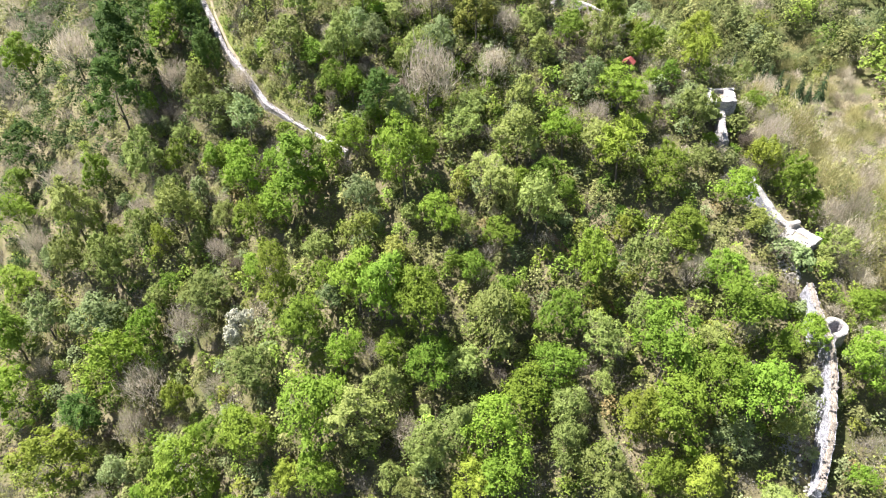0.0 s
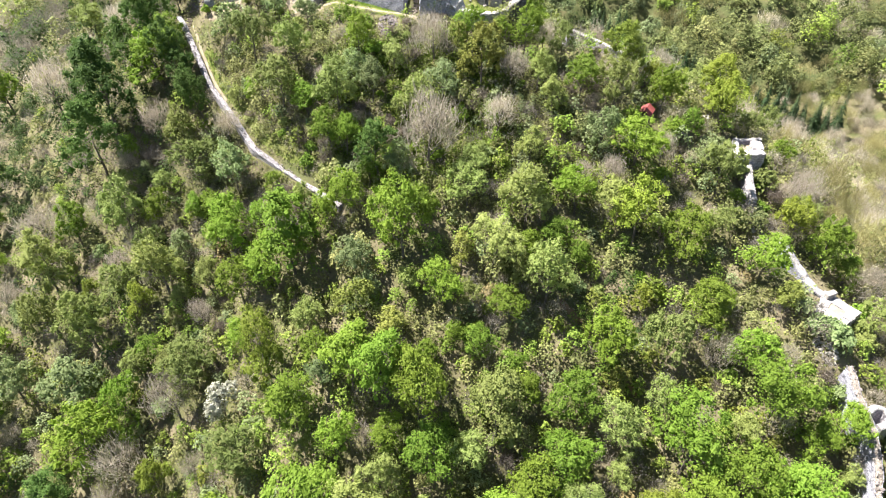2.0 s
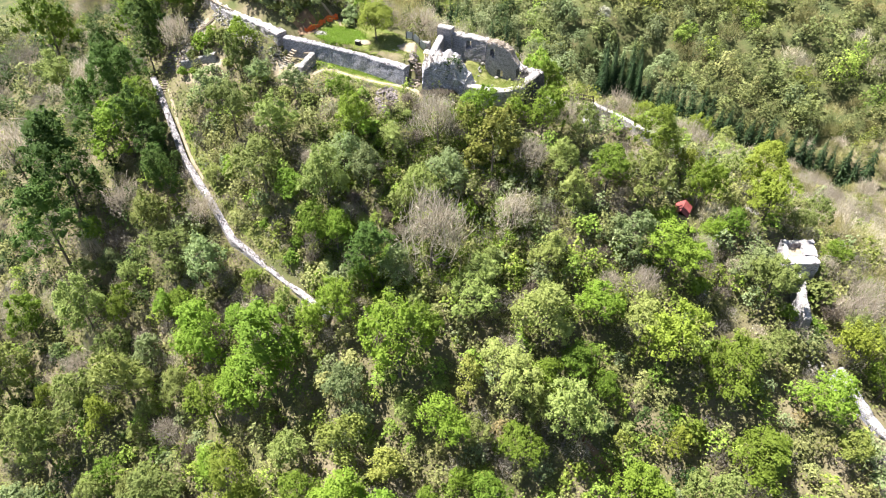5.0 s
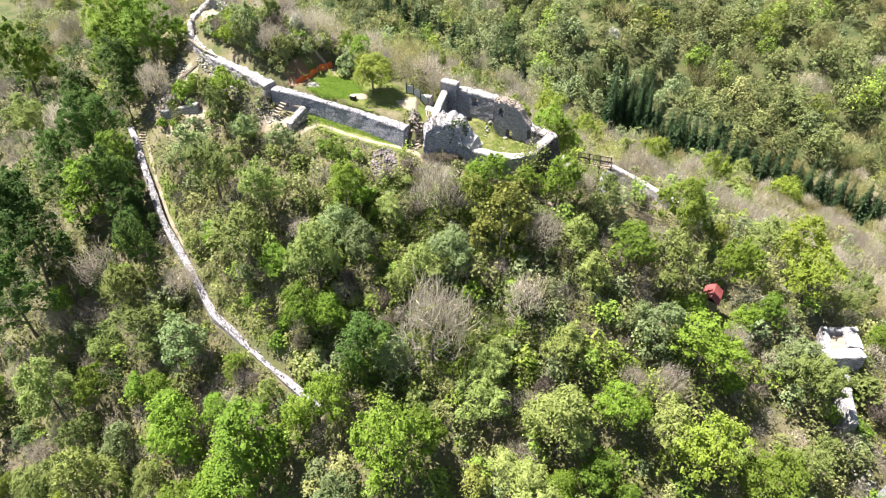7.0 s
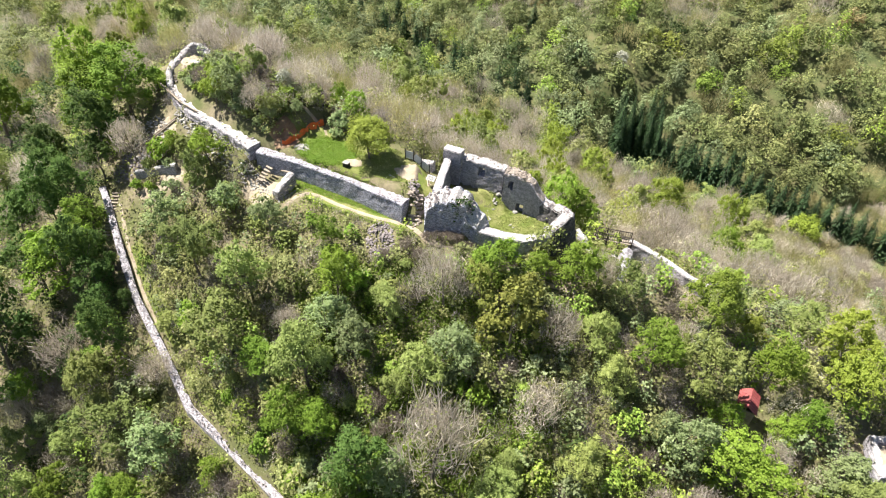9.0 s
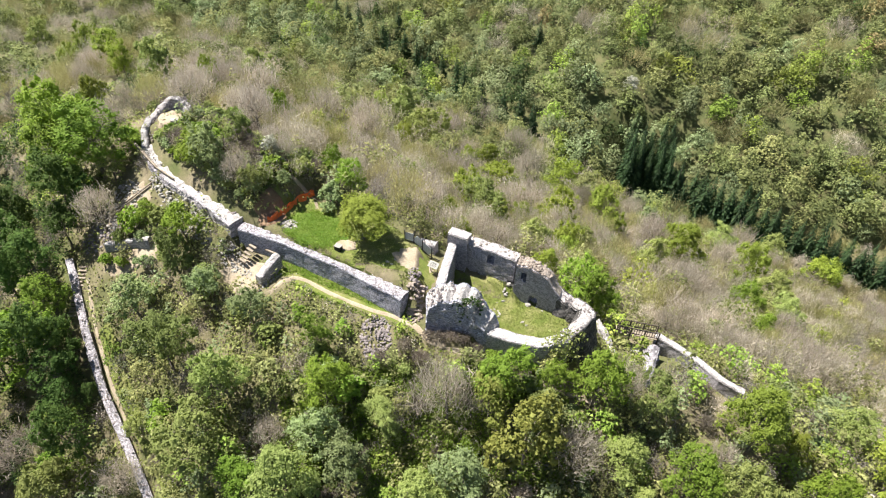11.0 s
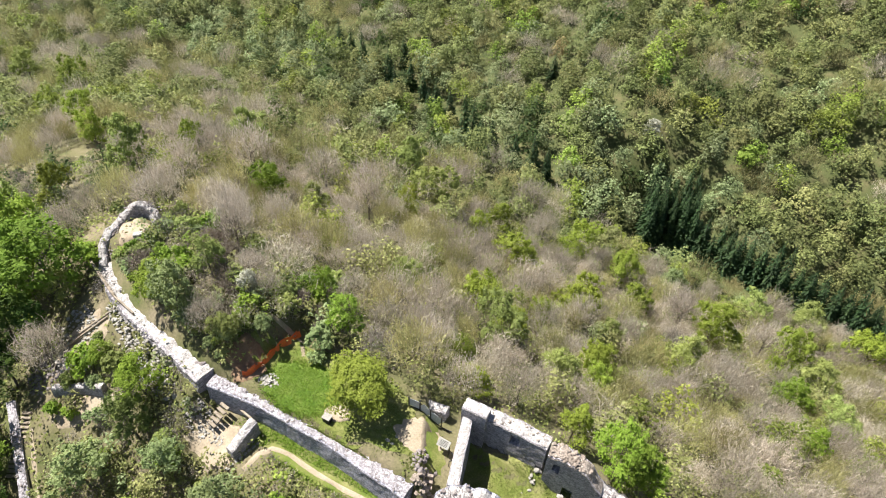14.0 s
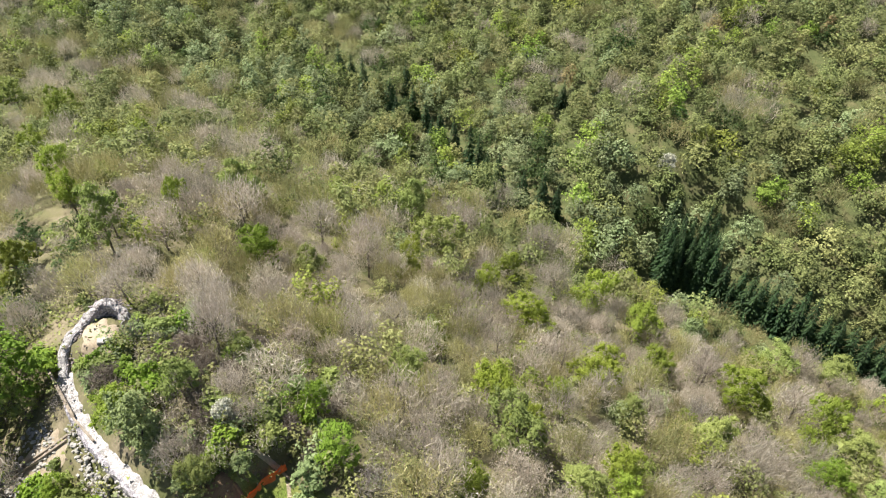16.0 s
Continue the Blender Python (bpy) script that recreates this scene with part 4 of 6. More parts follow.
stones("loose_stones", heap_spots(14.8, -0.9, 1.1, 0.7, 0, 40, (0.25, 0.5), 0.2, 17), "rock", "pale broken stones by the footbridge", "stones", 17)
stones("stone_pile", heap_spots(2.15, 1.15, 0.45, 0.4, 0, 12, (0.25, 0.45), 0.4, 18), "rock", "stump of pale stones by the rear wall", "stones", 18)
stones("loose_stones", heap_spots(-24.1, 7.9, 0.5, 0.4, 0, 14, (0.3, 0.5), 0.3, 19), "scree", "broken stones at the end of the upper wall", "stones", 19)


def top_stones(wall, line, width, count, kind, sizes, drop=0.0, seed=1):
    """Single stones bedded in the top of a wall, each a part of it."""
    rs = random.Random(seed)
    at, p = along(line, 0.1)
    n = sideways(p)
    for _ in range(count):
        i = rs.randrange(len(p))
        k = rs.uniform(-0.5, 0.5)
        one = new("stone", rs.choice(STONES[kind]))
        one.parent = wall
        s = rs.uniform(*sizes)
        z = p[i][2] - drop * (k + 0.5) + rs.uniform(-0.02, 0.1)
        one.matrix_basis = Matrix.LocRotScale((p[i][0] + n[i][0] * k * width, p[i][1] + n[i][1] * k * width, z), Euler((rs.gauss(0, 0.3), rs.gauss(0, 0.3), rs.uniform(0, 6.28))), (s, s * rs.uniform(0.6, 1), s * rs.uniform(0.6, 1)))


WALL_LINES = {
    "wall_terrace": ([(-22.8, 7.05, 1.85), (-18.6, 5.55, 1.85), (-13.0, 2.8, 1.8), (-7.0, -0.9, 1.75)], 1.15, 190, "scree", (0.12, 0.24), 0.0),
    "wall_upper": ([(-23.4, 7.5, 2.35), (-28.6, 11.3, 2.8), (-34, 15.9, 3.0), (-35.4, 17.8, 3.3)], 1.7, 90, "rock", (0.1, 0.22), 0.0),
    "wall_tip": ([(-35.6, 18.0, 3.6), (-35.9, 19.6, 4.6), (-35.4, 21.6, 5.6), (-34.7, 22.9, 6.1), (-33.5, 23.2, 6.2), (-32.2, 22.4, 5.9)], 0.9, 90, "scree", (0.14, 0.3), 0.0),
    "wall_front_high": ([(-0.4, -3.1, 3.3), (-1.1, -2.8, 4.0), (-2.5, -2.4, 4.15), (-3.9, -2.1, 3.95), (-4.8, -2.1, 2.9)], 1.5, 200, "scree", (0.12, 0.27), 0.85),
    "wall_gable": ([(2.8, 1.45, 4.15), (3.6, 1.15, 4.25), (4.6, 0.7, 4.05), (5.5, 0.3, 3.5)], 1.1, 120, "brown", (0.16, 0.36), 0.0),
    "wall_rear": ([(-1.5, 4.05, 4.05), (0.75, 2.95, 4.2), (2.7, 1.9, 4.15)], 1.0, 30, "brown", (0.12, 0.24), 0.0),
    "wall_corner": ([(6.4, -0.05, 1.95), (7.4, -0.6, 1.65), (8.3, -1.3, 1.85), (8.5, -2.3, 2.35), (7.9, -3.4, 2.25), (6.5, -4.4, 1.55)], 1.0, 90, "scree", (0.14, 0.28), 0.0),
    "wall_spur": ([(36.2, -20.8, -11.15), (35.5, -23.5, -11.65), (35.5, -26, -12.85)], 0.7, 60, "rock", (0.12, 0.28), 0.0),
    "wall_lower": ([(40.9, -44.7, -20.15), (40.9, -47.6, -21.15), (41.3, -52.2, -23.35), (39.9, -58.5, -26.95), (37.8, -63.7, -30.95)], 0.85, 160, "scree", (0.14, 0.3), 0.0),
    "wall_path": ([(-41.0, 6.0, -5.15), (-38.0, 0.8, -7.05), (-35.3, -3.7, -9.85), (-27.0, -14.2, -14.05), (-18.3, -20.8, -15.65), (-14.0, -24.2, -16.05)], 0.6, 300, "scree", (0.12, 0.24), 0.0),
}
for k, (wall_name, (line, width, count, kind, sizes, drop)) in enumerate(WALL_LINES.items()):
    top_stones(bpy.data.objects[wall_name], line, width, count, kind, sizes, drop, 60 + k)


def beam(name, a, b, w, material, parent=None, h=None):
    """A squared timber between two points."""
    a, b = Vector(a), Vector(b)
    bm = bmesh.new()
    q = (b - a).to_track_quat("X", "Z").to_matrix().to_4x4()
    box(bm, ((b - a).length, w, h or w), Matrix.Translation((a + b) / 2) @ q, min(w, h or w) * 0.12)
    return from_bmesh(name, bm, material, parent)


def timber(a, b, w, label):
    return tagged(beam("timber_beam", a, b, w, WOOD), label, "beam", "timbers on the rubble")


timber((-39.6, 11.6, ground(-39.6, 11.6) + 0.35), (-33.5, 13.7, 2.0), 0.22, "long weathered timber lying on the rubble slope")
timber((-39.2, 11.3, ground(-39.2, 11.3) + 0.3), (-34.1, 13.1, 1.5), 0.18, "long weathered timber lying on the rubble slope")
timber((-37.4, 18.1, 3.6), (-33.4, 14.1, 3.15), 0.24, "long timber lying along the wall top")
timber((-33.6, 14.2, 3.2), (-31.0, 12.3, 3.1), 0.16, "dark timber on the pale wall top")
timber((-20.6, 5.6, 0.3), (-19.2, 4.4, 0.9), 0.16, "timber prop leaning against the wall")


def steps(name, a, b, count, width, material, label):
    """Separate step slabs from a up to b."""
    a, b = Vector(a), Vector(b)
    stair = new(name)
    stair.location = a
    way = (b - a)
    turn = math.atan2(way.y, way.x)
    for k in range(count):
        bm = bmesh.new()
        p = way * ((k + 0.5) / count)
        box(bm, (Vector((way.x, way.y)).length / count * 0.75, width, 0.16), Matrix.Translation(p) @ Matrix.Rotation(turn + random.uniform(-0.06, 0.06), 4, "Z"), 0.02)
        from_bmesh("step", bm, material, stair)
    return tagged(stair, label, "steps")


steps("stone_steps", (-6.05, -2.2, -0.75), (-5.75, 0.5, 1.75), 9, 1.25, BROWNSTONE, "worn stone steps climbing through the gap in the walls")
steps("log_steps", (-22.6, 4.3, -0.3), (-21.6, 5.7, 0.7), 5, 0.9, WOOD, "rough timber steps in the pale earth beside the long wall")
steps("log_steps", (-40.3, 2.6, ground(-40.3, 2.6) + 0.1), (-40.4, 7.4, ground(-40.4, 7.4) + 0.15), 14, 0.9, WOOD, "flight of timber steps beside the outer wall")

# barrier of dark posts with grey panels, at the back of the terrace
fence = new("barrier_fence")
POSTS = [(-7.3, 5.25), (-6.45, 4.95), (-5.65, 4.65), (-4.8, 4.35), (-4.0, 4.05)]
fence.location = (*POSTS[0], ground(*POSTS[0]))
base_inv = Matrix.Translation(fence.location).inverted()
bpy.context.view_layer.update()
for k, (x, y) in enumerate(POSTS):
    z = ground(x, y)
    if k < 4:
        beam("post", (x, y, z - 0.2), (x, y, z + 1.3), 0.09, BLACK, fence).matrix_parent_inverse = base_inv
    if k:
        u, v = POSTS[k - 1]
        zu = ground(u, v)
        beam("rail", (u, v, zu + 0.12), (x, y, z + 0.12), 0.07, BLACK, fence).matrix_parent_inverse = base_inv
        if k < 4:
            beam("panel", (u + 0.05, v + 0.02, zu + 0.62), (x - 0.05, y + 0.02, z + 0.62), 0.025, WIRE, fence, 0.85).matrix_parent_inverse = base_inv
tagged(fence, "dark metal barrier with grey panels at the terrace edge", "fence")
ruin_wall("wall_back", [(-8.2, 7.0, 2.1), (-7.3, 6.6, 2.25), (-6.0, 6.0, 2.1), (-4.4, 5.3, 2.2)], 0.7, "low pale wall remains behind the barrier", seed=41, foot=0.6, jag=0.15)

sign = new("information_board")
sx, sy = -4.45, 2.45
sz = ground(sx, sy)
sign.location = (sx, sy, sz)
for dx, dy in ((-0.32, 0.25), (0.32, -0.1)):
    beam("post", (dx, dy, -0.2), (dx, dy, 0.95), 0.08, BLACK, sign)
bm = bmesh.new()
box(bm, (0.95, 0.62, 0.04), pose(-0.1, 0.1, 1.02, 28, 0, -28), 0.01)
board = from_bmesh("board", bm, BOARD, sign, "pale slanting panel")
for k in range(5):
    bm = bmesh.new()
    box(bm, (0.62, 0.035, 0.006), pose(-0.1, 0.1, 1.02, 28, 0, -28) @ pose(0, 0.18 - 0.09 * k, 0.024))
    from_bmesh("text_bar", bm, BLACK, board)
beam("handrail", (0.45, -0.2, 0.5), (0.75, -0.75, 0.5), 0.06, BLACK, sign)
beam("handrail", (0.75, -0.75, 0.5), (0.35, -1.0, 0.5), 0.06, BLACK, sign)
for dx, dy in ((0.75, -0.75), (0.35, -1.0)):
    beam("post", (dx, dy, -0.2), (dx, dy, 0.52), 0.06, BLACK, sign)
tagged(sign, "slanting information board on dark posts with a low handrail", "sign")

bm = bmesh.new()
box(bm, (0.6, 0.5, 0.55), pose(-13.15, 3.75, ground(-13.15, 3.75) + 0.24, 0, 0, -25), 0.03)
bin_box = from_bmesh("metal_box", bm, BLACK)
bm = bmesh.new()
box(bm, (0.66, 0.56, 0.05), pose(-13.15, 3.75, ground(-13.15, 3.75) + 0.54, 0, 0, -25), 0.015)
from_bmesh("lid", bm, ROCK, bin_box, "pale stone lid")
tagged(bin_box, "small dark metal box with pale lid on bare ground", "box")
patch("box_earth", -12.6, 4.3, 1.1, 0.75, -25, EARTH, "patch of bare sandy earth round the box", lift=0.1, category="earth")
patch("soil_bank", -20.2, 8.2, 1.6, 1.5, -45, BROWN, "brown turned soil under the orange net", lift=0.12, category="earth")
strip("ridge_path", [(-16.1, 9.3), (-16.5, 10.6), (-17.5, 11.3), (-18.4, 11.4), (-20, 11.6), (-21.5, 12.6), (-22.4, 13.3)], 0.5, EARTH, label="thin path leading off over the ridge")
strip("soil_path", [(12.4, -35.4), (14.3, -37.2), (16.6, -40.2), (19.1, -42.6), (20.2, -44.8)], 0.85, BROWN, label="short stretch of reddish brown path in the wood")

# orange safety net, sagging between stakes
net = new("safety_net")
NETLINE = [(-16.8, 11.3), (-17.5, 10.6), (-18.3, 9.7), (-18.9, 8.6), (-19.6, 7.7), (-20.4, 7.1)]
net.location = (*NETLINE[0], ground(*NETLINE[0]))
at, pn = along(NETLINE, 0.22)
nv, nf = [], []
sn = sideways(pn)
for i, q in enumerate(pn):
    sag = 0.85 - 0.28 * math.sin(at[i] * 2.1) ** 2
    for k in range(6):
        f = k / 5
        off = 0.16 * noise.noise(Vector((at[i] * 1.3, f * 2.0, 4))) + 0.3 * (1 - f) * 0.3
        for t in (0, 0.03):
            x, y = q[0] + sn[i][0] * (off + t), q[1] + sn[i][1] * (off + t)
            nv.append((x - NETLINE[0][0], y - NETLINE[0][1], ground(q[0], q[1]) + 0.05 + sag * f - net.location.z))
for i in range(len(pn) - 1):
    for k in range(5):
        torn = noise.noise(Vector((i * 0.9, k * 1.1, 8))) > 0.28
        for t in (0, 1):
            if torn:
                continue
            a = i * 12 + k * 2 + t
            nf.append((a, a + 12, a + 14, a + 2))
part("netting", nv, nf, NET, net, "sagging orange plastic mesh")
for x, y in NETLINE:
    beam("stake", (x - NETLINE[0][0], y - NETLINE[0][1], ground(x, y) - net.location.z - 0.2), (x - NETLINE[0][0], y - NETLINE[0][1], ground(x, y) - net.location.z + 0.95), 0.05, WOOD, net)
tagged(net, "sagging orange plastic safety net on stakes", "net fence")

# footbridge with balustrade east of the keep
bridge = new("footbridge")
A, B = Vector((12.3, 0.45, -2.65)), Vector((16.0, -0.05, -2.98))
bridge.location = A
way = B - A
flat = Vector((way.x, way.y, 0)).normalized()
across = Vector((-flat.y, flat.x, 0))
for k in range(20):
    c = way * ((k + 0.5) / 20)
    beam("plank", c - across * 0.45, c + across * 0.45, 0.17, WOOD, bridge, 0.05)
for sg in (-1, 1):
    o = across * 0.45 * sg
    beam("handrail", o + Vector((0, 0, 0.85)), way + o + Vector((0, 0, 0.85)), 0.08, DARKWOOD, bridge)
    beam("lower_rail", o + Vector((0, 0, 0.22)), way + o + Vector((0, 0, 0.22)), 0.07, DARKWOOD, bridge)
    for k in range(4):
        c = way * (k / 3) + o
        beam("post", c - Vector((0, 0, 0.9)), c + Vector((0, 0, 0.95)), 0.1, DARKWOOD, bridge)
    for k in range(16):
        c = way * ((k + 0.7) / 16.4) + o
        beam("baluster", c + Vector((0, 0, 0.22)), c + Vector((0, 0, 0.85)), 0.045, DARKWOOD, bridge)
tagged(bridge, "short wooden footbridge with dark balustrades", "footbridge")
ruin_wall("wall_bridgehead", [(10.7, 1.2, -2.6), (11.4, -0.2, -2.8), (11.9, -1.8, -3.6)], 0.55, "narrow upright wall remnant at the bridge head", seed=42, foot=0.6, jag=0.3)

# hut with a red roof among the trees
hut = new("hut")
hx, hy = 23.7, -16.2
hut.location = (hx, hy, ground(hx, hy))
rise = -6.8 - hut.location.z
for x, y, w, d in ((-0.65, 0, 0.1, 1.9), (0.65, 0, 0.1, 1.9), (0, 0.95, 1.4, 0.1), (0, -0.95, 1.4, 0.1)):
    bm = bmesh.new()
    box(bm, (w, d, rise + 0.3), pose(0, 0, 0, 0, 0, -28) @ pose(x, y, rise / 2 - 0.15), 0.01)
    from_bmesh("plank_wall", bm, WOOD, hut)
rv, rf = [], []
for i in range(33):
    u = -1.15 + 2.3 * i / 32
    for sv, z in ((-1, 0.0), (0, 0.62), (1, 0.0)):
        v = Vector((sv * 0.85, u, rise + z + 0.035 * math.sin(i * 1.6)))
        v.rotate(Euler((0, 0, radians(-28))))
        rv += [tuple(v), tuple(v - Vector((0, 0, 0.03)))]
for i in range(32):
    for k in (0, 2):
        a = i * 6 + k
        rf += [(a, a + 6, a + 8, a + 2), (a + 1, a + 3, a + 9, a + 7)]
part("roof", rv, rf, ROOF, hut, "ribbed faded red sheet roof")
tagged(hut, "small wooden hut with a faded red ribbed roof", "hut")


def stone_block(x, y, z, size, turn, label):
    bm = bmesh.new()
    box(bm, size, pose(x, y, z + size[2] / 2 - 0.1, 0, 0, turn), 0.06)
    return tagged(from_bmesh("masonry_block", bm, CAP), label, "stone block")


stone_block(42.1, -36.1, -18.9, (1.35, 0.6, 0.95), 24, "upright masonry block on the tower platform")
stones("stone_stump", heap_spots(-22.4, 13.6, 0.5, 0.45, 0, 22, (0.3, 0.55), 0.6, 22), "rock", "stump of pale stones on the scrubby hilltop", "stones", 22)
stone_block(-22.35, 13.75, ground(-22.35, 13.75) + 0.75, (0.62, 0.55, 0.45), 40, "whitish stone block on top of a stump of stones")
stone_block(-33.0, 19.6, 5.0, (0.8, 0.6, 0.7), 15, "pale stone block on the sandy tower floor")
ruin_wall("wall_ring", [(41.8, -48.6, -22.3), (42.9, -47.9, -22.5), (43.8, -47.9, -22.7), (44.2, -48.7, -22.9), (43.7, -49.5, -23.0), (42.4, -50.0, -23.0)], 0.6, "curved stone parapet of a small bastion", seed=43, foot=1.0, jag=0.06)


def ivy(name, spots, count, spread, label, seed, material=None):
    """Leaves clinging to masonry round some spots."""
    ri = np.random.default_rng(seed)
    c = np.array(spots, float)
    p = c[ri.integers(0, len(c), count)] + ri.normal(size=(count, 3)) * spread
    d = np.array([-0.2, -0.8, 0.5]) + ri.normal(size=(count, 3)) * 0.5
    v, f = leaves(p, d / np.linalg.norm(d, axis=1)[:, None], ri.uniform(0.12, 0.28, count), ri)
    tagged(new(name, raw_mesh(name, v, f, material or IVY)), label, "ivy", kind="stuff")


ivy("ivy", [(-1.3, -3.15, 3.4), (-1.1, -3.2, 2.8), (-1.5, -3.2, 2.2), (-0.9, -3.25, 2.0), (-1.9, -3.15, 3.0)], 700, (0.35, 0.12, 0.4), "dark ivy hanging over the high front wall", 51)
ivy("ivy", [(5.6, -4.95, 1.2), (6.4, -4.7, 1.5), (7.1, -4.4, 1.4), (6.6, -5.2, 0.4), (5.9, -5.2, 0.2)], 650, (0.5, 0.25, 0.45), "yellowish ivy and grass over the rounded corner wall", 52, UNDER)
ivy("ivy", [(-6.5, 1.0, 2.25), (-6.9, 0.6, 2.2)], 260, (0.3, 0.28, 0.18), "low bushes by the steps", 53, LEAF_OLIVE)
# trees that stand out: x, y, radius of the crown
FRESH_SOUTH_A = [(6.9, -61.5, 3.4), (21.8, -61.4, 3), (-14.5, -60.5, 2.9), (-31.4, -57.9, 4.1), (4.9, -57.7, 3.8), (24.1, -57.2, 3.5), (32.4, -56.2, 3.8), (-14.6, -55.8, 4.6), (28.1, -55.5, 3.7), (-23.2, -55.3, 3.4), (9, -54.3, 3.4), (44.9, -52.8, 2.7), (23.7, -51.8, 3.8), (12.2, -51.3, 3.4), (36.5, -51.3, 1.9), (-1.5, -51.1, 3.2), (38.9, -50.2, 2.4), (-12.3, -49.1, 2.6), (-6.2, -48.7, 2.4), (32.5, -48.1, 3.5), (47.2, -46.6, 2.6), (13.4, -46.5, 3.3), (-17.8, -46.2, 3.2), (-58.2, -46, 3.9), (-3.2, -45.9, 3.7), (-44, -45.2, 4.2), (-6.9, -44.6, 3.7), (31, -43.8, 2.7), (-11, -43, 3.8), (16.9, -41.9, 3.1)]
FRESH_SOUTH_B = [(-39.9, -40.9, 2.8), (3.1, -40.6, 2.2), (27, -40, 3.1), (-61.2, -39.5, 3.7), (6.5, -37.5, 2.5), (-1.1, -35.7, 2.7), (34.6, -34.1, 2.5), (14.4, -32.6, 1.8), (26.4, -32, 3.3), (-63.2, -31.7, 3.2), (-25.9, -31.6, 2.9), (-5.8, -30.7, 3.8), (11.6, -30.4, 2.2), (-22, -30.3, 3.4), (-19.4, -29.7, 4.5), (-28.2, -26.4, 3.4), (-13.5, -23.5, 0.8)]
FRESH_UPPER = [(21.9, -21.5, 3.2), (-67.4, -20.2, 2.9), (-15.8, -17.4, 2.3), (29.5, -16.9, 1.7), (-69.6, -14.3, 2.4), (26.3, -13.7, 2.4), (15.8, -13.6, 2.4), (8.9, -8.2, 2.6), (1.6, -7.8, 2.5), (-13.8, -3.6, 1.4), (-42.9, -1.5, 3.8), (-42.3, 2.8, 2.5), (8.9, 4.9, 2.4), (10.6, 3.5, 1.9), (12.0, 3.3, 1.4)]
FRESH_NORTH = [(-28.1, 6.4, 1.9), (-34.5, 9.5, 1.1), (-33.4, 9.8, 1.1), (-13.4, 12.2, 1.8), (-80.9, 14.7, 3.6), (-41.1, 17, 4.2), (-16, 17.3, 1.4), (-46, 17.4, 3.5), (-47.2, 21, 4.3), (41.6, 21.2, 2.1), (44.2, 31.2, 2.6), (-70.6, 31.5, 4.6), (-30.4, 45.8, 3)]
YELLOW_SOUTH = [(26.2, -62.4, 2.7), (2.5, -61.2, 2.8), (20.1, -57.4, 3.4), (-49.1, -55, 4.4), (-21.6, -39.9, 3.3), (21.2, -29.7, 3.3), (39.5, -28.9, 2.4)]
YELLOW_UPPER = [(-39.8, -19.9, 2.1), (34.3, -13.7, 3.1), (34.2, -10.5, 3), (21.4, -10, 2.9)]
YELLOW_NORTH = [(6.1, 7.2, 1.6), (-2.5, 9.5, 1.6), (-3.7, 12.6, 2), (-28.8, 12.9, 1.6), (10.4, 17, 1.9), (11.1, 19, 2.5), (2.2, 23.3, 2), (-0.5, 26.9, 2.7), (7.5, 32.2, 2), (-50, 32.6, 2.1), (-8, 36.6, 2), (13.4, 39.1, 3.5), (48, 40.6, 3.8), (38.3, 45.8, 3.9), (-52.8, 47.3, 2.4), (24.4, 47.7, 3), (5.6, 51.2, 3.8), (-42.8, 52.4, 2.3), (71.8, 52.5, 4.4), (-58.1, 53.9, 3), (-11.9, 59.4, 3), (-0.8, 59.7, 2.6), (26.4, 61, 4), (19.4, 65, 4), (4, 66.8, 2.8), (29.7, 80.4, 2.9), (-86.6, 85.3, 3.9), (-71.7, 97.3, 3.6), (-100.6, 115.5, 4.6)]
DEEP_SOUTH = [(-47.7, -49.5, 3.1), (-9.3, -22.3, 2.9)]
DEEP_UPPER = [(-48.9, -13.5, 3.9), (-68.8, -10.2, 3.1), (-48.8, -8.8, 4.6), (-34.7, -8.8, 2.5), (-36.3, -4.3, 1), (-50.7, -4.2, 3.8), (-39.1, -3.3, 2.3), (-40.4, -1.6, 2.5), (-38.5, -0.5, 0.9)]
DEEP_NORTH = [(-47, 5, 2.8), (-48.5, 9, 3.0), (-46.6, -1.5, 2.6), (-41.6, 13.2, 1.9), (-51.5, 4.5, 3.0), (-50, 13.5, 2.8), (-44.0, 5.4, 2.4), (-41.2, -0.4, 1.9), (-38.3, -5.6, 1.9), (-43, 9.9, 2.4), (-44, 13, 3.3)]
OLIVE_SOUTH = [(15.9, -62.1, 3.5), (12.8, -59.2, 2.8), (-2.5, -58.7, 3.2), (35.8, -58.7, 2.1), (0.9, -56.9, 3.1), (-9.6, -55.6, 3.9), (13.7, -55.1, 2.6), (39.5, -53.6, 1.3), (-7.3, -52.7, 2.7), (2.4, -50.3, 2.7), (17.7, -49.1, 2.6), (-24.2, -49, 3.2), (4.9, -48.3, 4), (22.8, -42.3, 2.7), (46, -39.5, 2.3), (-32.4, -38.4, 3.5), (-16.9, -36.6, 2.2), (10.6, -35.8, 3.2), (-47.1, -32.6, 3.3), (5.1, -32.1, 3.2), (-52.9, -30.9, 3.3), (-37.4, -28.3, 3.2), (-43.7, -28.2, 2.9), (8.6, -28.1, 3.6), (18.4, -27.5, 2.6), (1.6, -26.1, 2.7), (-54.7, -25.8, 4), (31.7, -24.3, 2.4), (2.4, -22.8, 2.1)]
